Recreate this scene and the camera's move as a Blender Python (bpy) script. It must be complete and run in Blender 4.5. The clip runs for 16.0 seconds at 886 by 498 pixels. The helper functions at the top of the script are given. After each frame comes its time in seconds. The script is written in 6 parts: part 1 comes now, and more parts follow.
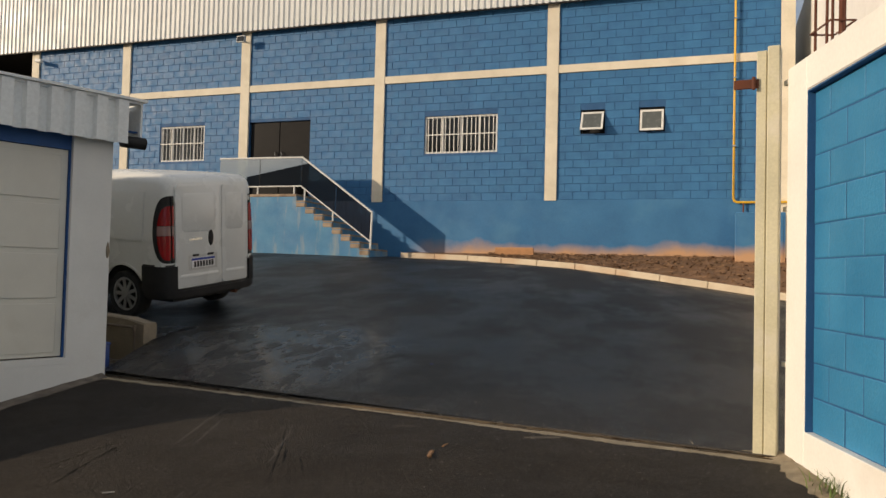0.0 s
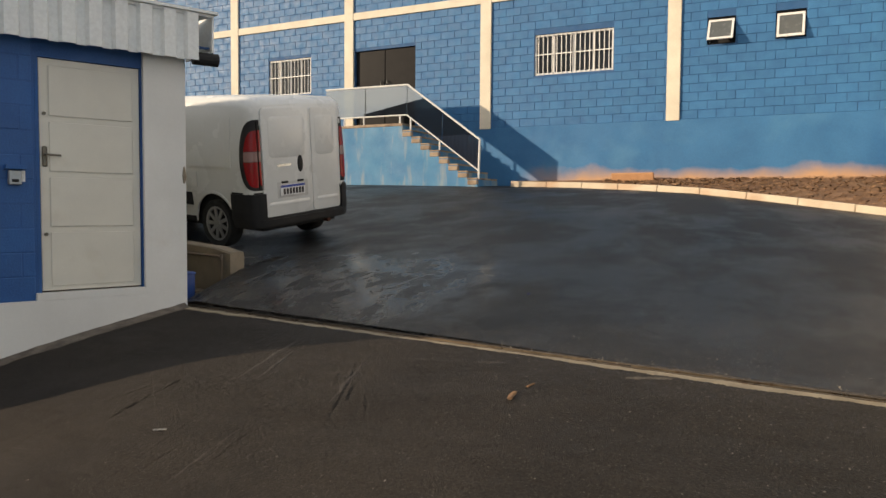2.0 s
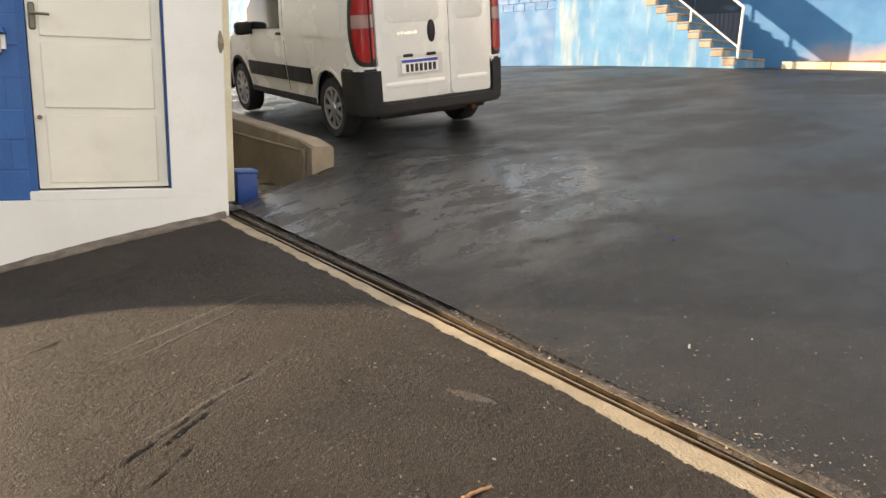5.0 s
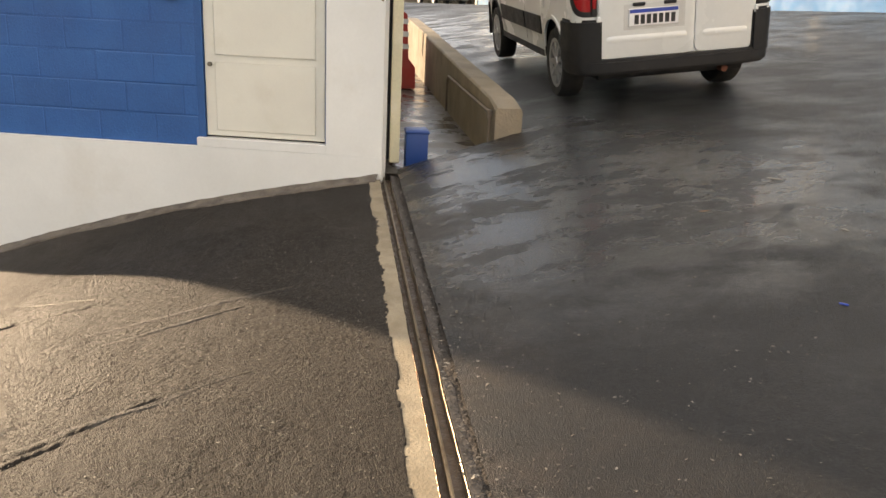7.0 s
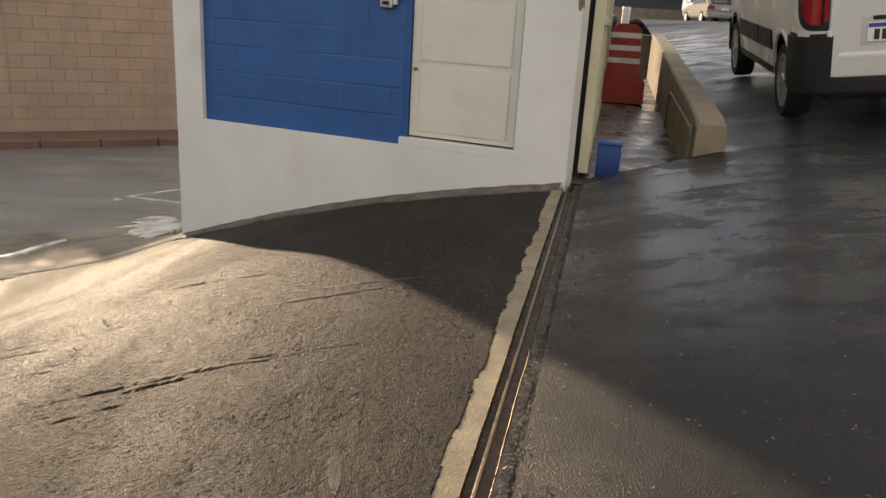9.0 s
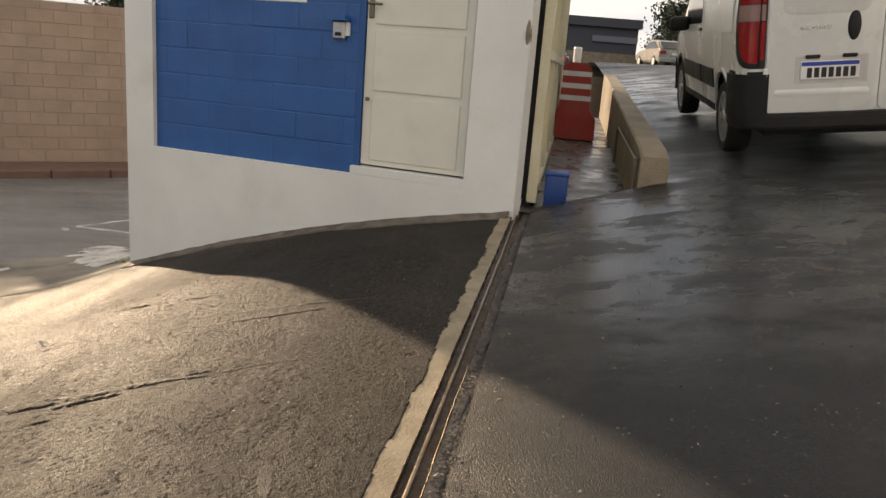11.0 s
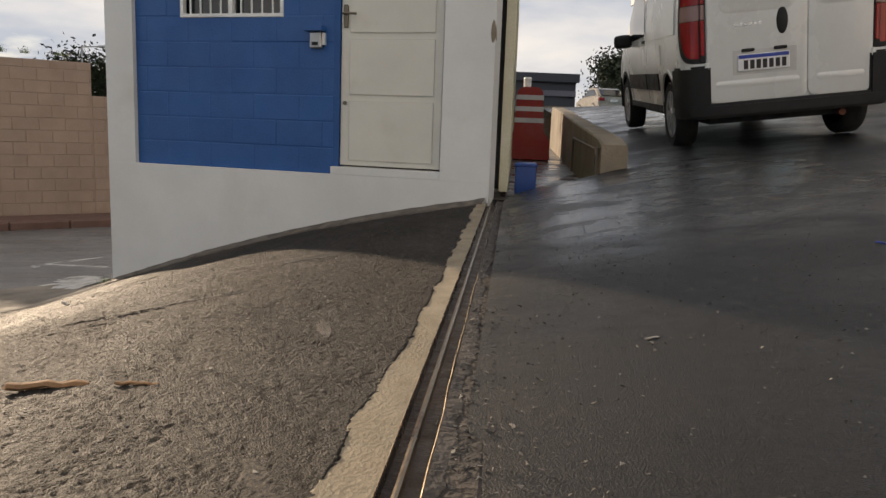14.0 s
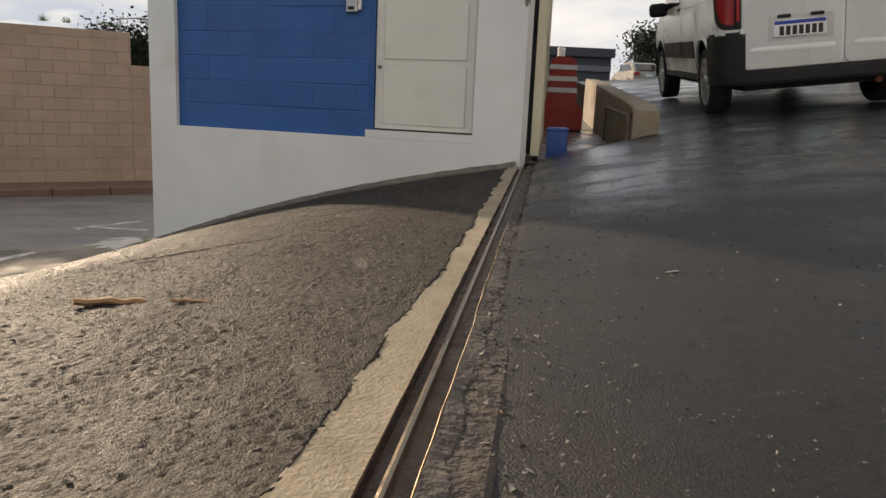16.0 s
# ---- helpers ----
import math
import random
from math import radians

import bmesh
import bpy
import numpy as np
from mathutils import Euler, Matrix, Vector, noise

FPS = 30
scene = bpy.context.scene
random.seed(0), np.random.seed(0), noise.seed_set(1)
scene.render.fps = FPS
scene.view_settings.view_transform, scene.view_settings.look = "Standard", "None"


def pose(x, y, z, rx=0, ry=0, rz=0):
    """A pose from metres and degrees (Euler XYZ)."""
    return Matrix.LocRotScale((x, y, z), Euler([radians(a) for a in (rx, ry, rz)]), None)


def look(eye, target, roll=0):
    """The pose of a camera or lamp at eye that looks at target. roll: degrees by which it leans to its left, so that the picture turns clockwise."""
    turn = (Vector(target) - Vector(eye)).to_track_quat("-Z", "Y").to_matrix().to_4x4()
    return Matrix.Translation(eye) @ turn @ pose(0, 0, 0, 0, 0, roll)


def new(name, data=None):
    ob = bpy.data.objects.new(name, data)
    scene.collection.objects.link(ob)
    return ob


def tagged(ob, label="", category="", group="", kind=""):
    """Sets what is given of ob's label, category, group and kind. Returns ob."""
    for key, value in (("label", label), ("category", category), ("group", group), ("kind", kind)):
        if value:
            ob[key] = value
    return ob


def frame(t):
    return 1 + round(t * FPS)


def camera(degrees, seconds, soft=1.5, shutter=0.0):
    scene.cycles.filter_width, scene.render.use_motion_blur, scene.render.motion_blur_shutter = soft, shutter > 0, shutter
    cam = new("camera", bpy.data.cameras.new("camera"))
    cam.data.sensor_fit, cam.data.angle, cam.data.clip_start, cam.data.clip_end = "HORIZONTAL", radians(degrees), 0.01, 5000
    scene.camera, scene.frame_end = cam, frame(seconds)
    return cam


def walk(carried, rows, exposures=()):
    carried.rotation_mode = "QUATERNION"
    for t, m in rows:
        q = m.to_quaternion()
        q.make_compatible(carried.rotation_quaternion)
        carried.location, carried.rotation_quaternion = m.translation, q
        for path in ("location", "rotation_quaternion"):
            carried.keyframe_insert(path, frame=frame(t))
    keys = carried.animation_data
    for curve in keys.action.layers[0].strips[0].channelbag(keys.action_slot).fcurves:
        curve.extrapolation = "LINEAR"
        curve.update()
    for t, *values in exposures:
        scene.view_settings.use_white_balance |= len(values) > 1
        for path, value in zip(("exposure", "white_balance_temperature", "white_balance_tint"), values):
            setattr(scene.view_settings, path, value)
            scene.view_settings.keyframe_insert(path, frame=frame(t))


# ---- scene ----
cam = camera(59.9, 16.0)
PATH = [
    (0, (8.594, -19.082, -0.524), (7.935, -17.195, -0.459), 1.4),
    (0.5, (8.606, -19.072, -0.532), (7.909, -17.198, -0.51), 1.0),
    (1, (8.572, -18.922, -0.57), (7.82, -17.069, -0.6), 0.4),
    (1.5, (8.521, -18.643, -0.597), (7.687, -16.827, -0.675), 0.1),
    (2, (8.528, -18.262, -0.654), (7.587, -16.501, -0.762), 0.4),
    (2.5, (8.528, -17.791, -0.659), (7.49, -16.087, -0.795), 0.8),
    (3, (8.468, -17.295, -0.669), (7.344, -15.65, -0.852), 1.2),
    (3.5, (8.435, -16.82, -0.695), (7.206, -15.261, -0.944), 1.3),
    (4, (8.391, -16.433, -0.688), (7.077, -14.959, -1.002), 1.0),
    (4.2, (8.351, -16.266, -0.682), (7.009, -14.821, -1.015), 0.9),
    (6.3, (8.163, -14.52, -0.522), (6.454, -13.625, -1.05), 2.5),
    (6.5, (8.181, -14.403, -0.499), (6.437, -13.589, -1.042), 2.5),
    (7, (8.071, -14.091, -0.499), (6.235, -13.555, -1.086), 2.9),
    (7.5, (7.992, -13.901, -0.498), (6.101, -13.704, -1.119), 2.7),
    (8, (8.029, -13.74, -0.516), (6.136, -13.866, -1.149), 2.1),
    (8.5, (8.112, -13.675, -0.531), (6.207, -13.801, -1.13), 2.6),
    (9, (8.193, -13.637, -0.528), (6.281, -13.728, -1.107), 3.4),
    (9.5, (8.178, -13.575, -0.54), (6.258, -13.626, -1.099), 4.3),
    (9.7, (8.179, -13.559, -0.544), (6.255, -13.597, -1.09), 4.3),
    (11.8, (8.296, -13.574, -0.63), (6.344, -13.591, -1.064), 4.3),
    (12, (8.307, -13.593, -0.644), (6.35, -13.634, -1.056), 4.2),
    (12.5, (8.388, -13.642, -0.72), (6.422, -13.696, -1.082), 3.3),
    (13, (8.552, -13.676, -0.878), (6.578, -13.66, -1.198), 2.4),
    (13.5, (8.56, -13.74, -0.952), (6.586, -13.635, -1.255), 1.7),
    (14, (8.647, -13.757, -1.044), (6.677, -13.633, -1.361), 2.1),
    (14.5, (8.75, -13.769, -1.123), (6.779, -13.657, -1.449), 1.8),
    (15, (8.765, -13.766, -1.125), (6.796, -13.676, -1.462), 1.7),
    (15.5, (8.774, -13.757, -1.124), (6.807, -13.692, -1.481), 2.0),
    (16, (8.784, -13.762, -1.13), (6.821, -13.716, -1.511), 2.5),
]
EXPOSURES = [(0, 0.0, 6600, 12), (1.0, 0.12, 6600, 11), (2.0, 0.5, 6700, 12), (2.5, 0.7, 6800, 13), (3.0, 0.8, 6900, 13), (4.2, 1.68, 7000, 14), (6.3, 1.80, 7300, 14), (7.0, 1.66, 7300, 14), (8.0, 1.24, 7100, 14), (8.5, 0.98, 7100, 14), (9.0, 0.95, 7100, 14), (9.7, 0.98, 7200, 14), (11.8, 0.82, 7200, 14), (12.0, 0.66, 7100, 14), (12.5, 0.0, 7000, 15), (13.0, 0.12, 6900, 15), (13.5, 0.30, 6800, 15), (14.5, 0.66, 6700, 13), (16, 0.66, 6700, 13)]
walk(cam, [(t, look(eye, target, roll)) for t, eye, target, roll in PATH], EXPOSURES)

# ---- world, sun, exposure ----
SUN_DIR = Vector((0.817, 0.577, -0.262)).normalized()      # the way the sunlight travels
sun_el = math.asin(-SUN_DIR.z)
sun_az = math.atan2(-SUN_DIR.x, -SUN_DIR.y)               # clockwise from +y
world = bpy.data.worlds.new("world")
scene.world = world
world.use_nodes = True
wn, wl = world.node_tree.nodes, world.node_tree.links
wn.clear()
sky = wn.new("ShaderNodeTexSky")
sky.sky_type, sky.sun_disc = "NISHITA", False
sky.sun_elevation, sky.sun_rotation = sun_el, sun_az
sky.air_density, sky.dust_density, sky.ozone_density = 1.0, 0.35, 1.0
tc = wn.new("ShaderNodeTexCoord")
mp = wn.new("ShaderNodeMapping")
mp.inputs["Scale"].default_value = (1.0, 1.0, 3.5)
cloud = wn.new("ShaderNodeTexNoise")
cloud.inputs["Scale"].default_value, cloud.inputs["Detail"].default_value = 2.6, 8
cramp = wn.new("ShaderNodeMapRange")
cramp.inputs["From Min"].default_value, cramp.inputs["From Max"].default_value = 0.14, 0.42
cramp.inputs["To Max"].default_value = 0.985
mixw = wn.new("ShaderNodeMix")
mixw.data_type = "RGBA"
shade = wn.new("ShaderNodeMix")
shade.data_type = "RGBA"
shade.inputs[6].default_value, shade.inputs[7].default_value = (2.1, 2.55, 3.2, 1), (5.2, 5.0, 4.6, 1)
lump = wn.new("ShaderNodeMapRange")
lump.inputs["From Min"].default_value, lump.inputs["From Max"].default_value = 0.38, 0.62
bgn, wout = wn.new("ShaderNodeBackground"), wn.new("ShaderNodeOutputWorld")
bgn.inputs["Strength"].default_value = 0.127
wl.new(tc.outputs["Generated"], mp.inputs["Vector"])
wl.new(mp.outputs["Vector"], cloud.inputs["Vector"])
wl.new(cloud.outputs["Fac"], cramp.inputs["Value"])
wl.new(cramp.outputs["Result"], mixw.inputs[0])
wl.new(cloud.outputs["Fac"], lump.inputs["Value"])
wl.new(lump.outputs["Result"], shade.inputs[0])
wl.new(shade.outputs[2], mixw.inputs[7])
wl.new(sky.outputs["Color"], mixw.inputs[6])
wl.new(mixw.outputs[2], bgn.inputs["Color"])
wl.new(bgn.outputs["Background"], wout.inputs["Surface"])

sun_data = bpy.data.lights.new("sun", "SUN")
sun_data.energy, sun_data.angle, sun_data.color = 3.7, radians(1.2), (1.0, 0.81, 0.58)
sun = new("sun", sun_data)
sun.matrix_world = look((0, 0, 40), Vector((0, 0, 40)) + SUN_DIR)


# ---- materials ----
RX, RY, RS = 3.06, -13.09, -0.152         # the gate rail: a point of it and its slope in plan


def surface(name, dark, light, scale=6.0, rough=(0.6, 0.8), metal=0.0, bump=0.15, fine=120.0, stain=None,
            stain_scale=0.8, stain_amount=0.0, stain_stretch=None, vary=0.0, island=False, bump_dist=0.01, spec=0.5, thresh=0.52, gamp=0.07):
    """A two-scale procedural surface in world metres: mottling, fine grain, soft stains, relief."""
    m = bpy.data.materials.new(name)
    m.use_nodes = True
    n, l = m.node_tree.nodes, m.node_tree.links
    b = n["Principled BSDF"]
    b.inputs["Metallic"].default_value = metal
    b.inputs["Specular IOR Level"].default_value = spec
    geo = n.new("ShaderNodeNewGeometry")

    def noise_node(s, detail=6.0, rg=0.55):
        t = n.new("ShaderNodeTexNoise")
        t.inputs["Scale"].default_value, t.inputs["Detail"].default_value, t.inputs["Roughness"].default_value = s, detail, rg
        l.new(geo.outputs["Position"], t.inputs["Vector"])
        return t

    big, grain = noise_node(scale), noise_node(fine, 3.0)
    mix = n.new("ShaderNodeMix")
    mix.data_type = "RGBA"
    mix.inputs[6].default_value, mix.inputs[7].default_value = (*dark, 1), (*light, 1)
    r = n.new("ShaderNodeMapRange")
    r.inputs["From Min"].default_value, r.inputs["From Max"].default_value = 0.32, 0.68
    l.new(big.outputs["Fac"], r.inputs["Value"])
    l.new(r.outputs["Result"], mix.inputs[0])
    colour = mix.outputs[2]
    g = n.new("ShaderNodeMapRange")
    g.inputs["From Min"].default_value, g.inputs["From Max"].default_value = 0.3, 0.7
    g.inputs["To Min"].default_value, g.inputs["To Max"].default_value = 1 - gamp, 1 + gamp
    l.new(grain.outputs["Fac"], g.inputs["Value"])
    hs = n.new("ShaderNodeHueSaturation")
    l.new(colour, hs.inputs["Color"])
    l.new(g.outputs["Result"], hs.inputs["Value"])
    colour = hs.outputs["Color"]
    if stain:
        st = noise_node(stain_scale, 7.0, 0.6)
        if stain_stretch:
            sm_ = n.new("ShaderNodeMapping")
            sm_.inputs["Scale"].default_value = stain_stretch
            l.new(geo.outputs["Position"], sm_.inputs["Vector"])
            l.new(sm_.outputs["Vector"], st.inputs["Vector"])
        sr = n.new("ShaderNodeMapRange")
        sr.inputs["From Min"].default_value, sr.inputs["From Max"].default_value = thresh, thresh + 0.16
        sr.inputs["To Max"].default_value = stain_amount
        l.new(st.outputs["Fac"], sr.inputs["Value"])
        sm = n.new("ShaderNodeMix")
        sm.data_type = "RGBA"
        sm.inputs[7].default_value = (*stain, 1)
        l.new(sr.outputs["Result"], sm.inputs[0])
        l.new(colour, sm.inputs[6])
        colour = sm.outputs[2]
    if vary:
        src = geo.outputs["Random Per Island"] if island else n.new("ShaderNodeObjectInfo").outputs["Random"]
        vr = n.new("ShaderNodeMapRange")
        vr.inputs["To Min"].default_value, vr.inputs["To Max"].default_value = 1 - vary, 1 + vary
        l.new(src, vr.inputs["Value"])
        hv = n.new("ShaderNodeHueSaturation")
        l.new(colour, hv.inputs["Color"])
        l.new(vr.outputs["Result"], hv.inputs["Value"])
        colour = hv.outputs["Color"]
    l.new(colour, b.inputs["Base Color"])
    rr = n.new("ShaderNodeMapRange")
    rr.inputs["From Min"].default_value, rr.inputs["From Max"].default_value = 0.35, 0.65
    rr.inputs["To Min"].default_value, rr.inputs["To Max"].default_value = rough
    l.new(noise_node(scale * 1.7).outputs["Fac"], rr.inputs["Value"])
    l.new(rr.outputs["Result"], b.inputs["Roughness"])
    if bump:
        bp = n.new("ShaderNodeBump")
        bp.inputs["Strength"].default_value, bp.inputs["Distance"].default_value = bump, bump_dist
        l.new(grain.outputs["Fac"], bp.inputs["Height"])
        l.new(bp.outputs["Normal"], b.inputs["Normal"])
    return m


def add_splash(m):
    """Red soil splashed up the foot of a wall, in an uneven band that thins out to the left."""
    n, l = m.node_tree.nodes, m.node_tree.links
    b = n["Principled BSDF"]
    old = b.inputs["Base Color"].links[0].from_socket
    geo = n.new("ShaderNodeNewGeometry")
    sep = n.new("ShaderNodeSeparateXYZ")
    l.new(geo.outputs["Position"], sep.inputs[0])
    t = n.new("ShaderNodeTexNoise")
    t.inputs["Scale"].default_value, t.inputs["Detail"].default_value = 1.1, 7
    l.new(geo.outputs["Position"], t.inputs["Vector"])
    h = n.new("ShaderNodeMapRange")
    h.inputs["From Min"].default_value, h.inputs["From Max"].default_value = 0.62, 0.0
    h.inputs["To Min"].default_value, h.inputs["To Max"].default_value = -0.45, 0.55
    h.clamp = False
    l.new(sep.outputs["Z"], h.inputs["Value"])
    e = n.new("ShaderNodeMapRange")
    e.inputs["From Min"].default_value, e.inputs["From Max"].default_value = 0.9, 2.6
    l.new(sep.outputs["X"], e.inputs["Value"])
    a = n.new("ShaderNodeMath")
    a.operation = "ADD"
    l.new(h.outputs["Result"], a.inputs[0])
    l.new(t.outputs["Fac"], a.inputs[1])
    r = n.new("ShaderNodeMapRange")
    r.inputs["From Min"].default_value, r.inputs["From Max"].default_value = 0.50, 0.98
    l.new(a.outputs["Value"], r.inputs["Value"])
    k = n.new("ShaderNodeMath")
    k.operation = "MULTIPLY"
    l.new(r.outputs["Result"], k.inputs[0])
    l.new(e.outputs["Result"], k.inputs[1])
    mx = n.new("ShaderNodeMix")
    mx.data_type = "RGBA"
    mx.inputs[7].default_value = (0.50, 0.30, 0.17, 1)
    l.new(k.outputs["Value"], mx.inputs[0])
    l.new(old, mx.inputs[6])
    l.new(mx.outputs[2], b.inputs["Base Color"])


def plain(name, colour, rough=0.5, metal=0.0, **more):
    c = colour
    return surface(name, tuple(0.9 * v for v in c), tuple(1.08 * v for v in c), rough=(rough * 0.85, min(1, rough * 1.15)), metal=metal, **more)


M_BLUE = surface("blue_block_paint", (0.022, 0.125, 0.30), (0.034, 0.165, 0.36), 3.0, (0.5, 0.7), bump=0.5, fine=70, vary=0.07, bump_dist=0.006)
M_BLUE_R = surface("blue_block_paint_joined", (0.022, 0.125, 0.30), (0.034, 0.165, 0.36), 3.0, (0.5, 0.7), bump=0.5, fine=70, vary=0.07, island=True, bump_dist=0.006)
M_BLUE_J = surface("blue_joint_paint", (0.014, 0.08, 0.21), (0.02, 0.10, 0.25), 3.0, (0.6, 0.8), bump=0.4, fine=70)
M_PLINTH = surface("blue_plinth_plaster", (0.024, 0.13, 0.30), (0.036, 0.165, 0.36), 1.2, (0.55, 0.75), bump=0.2, fine=40, stain=(0.07, 0.22, 0.38), stain_scale=0.9, stain_amount=0.4)
add_splash(M_PLINTH)
M_STAIRWALL = surface("faded_blue_plaster", (0.045, 0.18, 0.36), (0.085, 0.25, 0.42), 1.6, (0.6, 0.8), bump=0.25, fine=40, stain=(0.30, 0.33, 0.31), stain_scale=2.2, stain_amount=0.8, thresh=0.50, stain_stretch=(1.6, 1.6, 0.28))
M_DEEPBLUE = surface("deep_blue_paint", (0.011, 0.075, 0.25), (0.016, 0.095, 0.30), 3.0, (0.4, 0.6), bump=0.4, fine=70, vary=0.05, bump_dist=0.006)
M_DEEPBLUE_J = surface("deep_blue_joint", (0.0095, 0.067, 0.225), (0.014, 0.083, 0.265), 3.0, (0.5, 0.7), bump=0.3, fine=70)
M_SKYBLUE = surface("bright_blue_paint", (0.022, 0.175, 0.36), (0.036, 0.22, 0.42), 1.6, (0.45, 0.65), bump=0.5, fine=60, vary=0.06, bump_dist=0.006)
M_CREAM = surface("cream_concrete_paint", (0.66, 0.60, 0.48), (0.76, 0.70, 0.57), 2.0, (0.6, 0.8), bump=0.1, fine=60, stain=(0.5, 0.43, 0.32), stain_scale=1.5, stain_amount=0.3)
M_WHITEWALL = surface("white_wall_paint", (0.62, 0.62, 0.60), (0.71, 0.71, 0.69), 1.5, (0.55, 0.75), bump=0.03, fine=45, gamp=0.015, stain=(0.5, 0.46, 0.39), stain_scale=1.3, stain_amount=0.35, thresh=0.58)
M_FRESHWHITE = surface("fresh_white_paint", (0.80, 0.78, 0.74), (0.86, 0.84, 0.80), 1.5, (0.55, 0.75), bump=0.06, fine=45, gamp=0.03, stain=(0.62, 0.57, 0.48), stain_scale=1.3, stain_amount=0.3, thresh=0.58)
M_DOOR = surface("cream_steel_door", (0.60, 0.58, 0.515), (0.67, 0.65, 0.575), 2.0, (0.35, 0.5), bump=0.02, fine=90, gamp=0.015, stain=(0.45, 0.40, 0.30), stain_scale=2.5, stain_amount=0.25, thresh=0.58)
M_GATE = surface("cream_gate_steel", (0.52, 0.49, 0.35), (0.62, 0.58, 0.42), 2.0, (0.35, 0.55), bump=0.1, fine=60, stain=(0.66, 0.62, 0.55), stain_scale=3, stain_amount=0.6)
M_SHEET = surface("white_steel_sheet", (0.68, 0.70, 0.70), (0.76, 0.78, 0.77), 1.0, (0.35, 0.5), bump=0.05, fine=30, stain=(0.45, 0.44, 0.40), stain_scale=0.8, stain_amount=0.25)
M_VANPAINT = surface("white_van_paint", (0.63, 0.64, 0.63), (0.68, 0.69, 0.68), 1.2, (0.22, 0.30), bump=0.0, fine=25, gamp=0.015, stain=(0.48, 0.43, 0.36), stain_scale=1.1, stain_amount=0.04, thresh=0.56)
M_PLASTIC = plain("dark_plastic", (0.018, 0.018, 0.019), 0.6, bump=0.15, fine=250, spec=0.25)
M_RUBBER = plain("tyre_rubber", (0.018, 0.018, 0.018), 0.85, bump=0.2, fine=200)
M_BLACK = plain("black_void_paint", (0.008, 0.008, 0.009), 0.8)
M_ALLOY = plain("grey_alloy", (0.42, 0.43, 0.44), 0.38, 0.7, bump=0.05)
M_CHROME = plain("chrome_steel", (0.62, 0.62, 0.60), 0.22, 1.0, bump=0.0)
M_RED = plain("red_lens", (0.26, 0.005, 0.008), 0.2, bump=0.0)
M_CLEARLENS = plain("clear_lens", (0.27, 0.17, 0.16), 0.15, bump=0.0)
M_PLATE = plain("plate_white", (0.72, 0.73, 0.74), 0.4, bump=0.03)
M_PLATEBLUE = plain("plate_blue", (0.02, 0.05, 0.32), 0.4, bump=0.0)
M_INK = plain("plate_ink", (0.012, 0.012, 0.014), 0.5, bump=0.0)
M_STEEL = plain("worn_rail_steel", (0.085, 0.058, 0.036), 0.26, 0.9, bump=0.3, fine=60, stain=(0.12, 0.05, 0.02), stain_scale=7, stain_amount=0.8)
M_POLISHED = plain("rubbed_steel", (0.24, 0.19, 0.13), 0.32, 1.0, bump=0.15, fine=60, stain=(0.10, 0.05, 0.025), stain_scale=9, stain_amount=0.7)
M_CHANNEL = surface("rusty_channel", (0.035, 0.021, 0.011), (0.075, 0.043, 0.020), 12, (0.35, 0.7), bump=0.6, fine=80, stain=(0.03, 0.02, 0.014), stain_scale=6, stain_amount=0.8)
M_LIP = surface("grey_brown_mortar", (0.08, 0.066, 0.055), (0.16, 0.135, 0.11), 8, (0.7, 0.92), bump=0.9, fine=45, stain=(0.03, 0.024, 0.02), stain_scale=6, stain_amount=0.8, bump_dist=0.015)
M_BRASS = plain("aged_lock_metal", (0.16, 0.14, 0.11), 0.4, 0.8, bump=0.05)
M_LIPDARK = surface("dark_broken_mortar", (0.030, 0.024, 0.020), (0.085, 0.070, 0.058), 14, (0.7, 0.92), bump=0.9, fine=45, bump_dist=0.015)
M_CONDUIT = plain("dirty_conduit", (0.15, 0.115, 0.085), 0.7, bump=0.2)
M_RUST = plain("rusty_steel", (0.13, 0.045, 0.025), 0.85, 0.1, bump=0.4, fine=150)
M_YELLOW = plain("yellow_pipe_paint", (0.72, 0.42, 0.02), 0.4, bump=0.05)
M_WHITEMETAL = plain("white_metal_paint", (0.74, 0.74, 0.72), 0.4, bump=0.05)
M_REDPLASTIC = surface("red_barrier_plastic", (0.30, 0.022, 0.014), (0.38, 0.032, 0.02), 3, (0.45, 0.6), bump=0.1, fine=60, stain=(0.25, 0.08, 0.06), stain_scale=3, stain_amount=0.4)
M_WHITEBAND = plain("white_reflective_band", (0.62, 0.60, 0.58), 0.5, bump=0.05)
M_BLUEPLASTIC = plain("blue_plastic", (0.011, 0.05, 0.22), 0.42, bump=0.08, fine=80)
M_CONCRETE = surface("raw_concrete", (0.19, 0.155, 0.11), (0.29, 0.24, 0.175), 2.5, (0.7, 0.9), bump=0.7, fine=60, stain=(0.16, 0.13, 0.10), stain_scale=1.6, stain_amount=0.7, bump_dist=0.012)
M_DARKMORTAR = surface("dark_mortar", (0.022, 0.018, 0.015), (0.06, 0.046, 0.036), 9, (0.8, 0.95), bump=1.0, fine=40, bump_dist=0.02)
M_KERB = surface("kerb_concrete", (0.52, 0.44, 0.33), (0.64, 0.55, 0.42), 2.5, (0.7, 0.9), bump=0.5, fine=60, stain=(0.42, 0.22, 0.11), stain_scale=0.7, stain_amount=0.55, thresh=0.5)
M_STRIP = surface("cement_strip", (0.19, 0.152, 0.10), (0.31, 0.255, 0.175), 6.0, (0.75, 0.95), bump=0.6, fine=110, stain=(0.20, 0.155, 0.10), stain_scale=9, stain_amount=0.75, bump_dist=0.008)
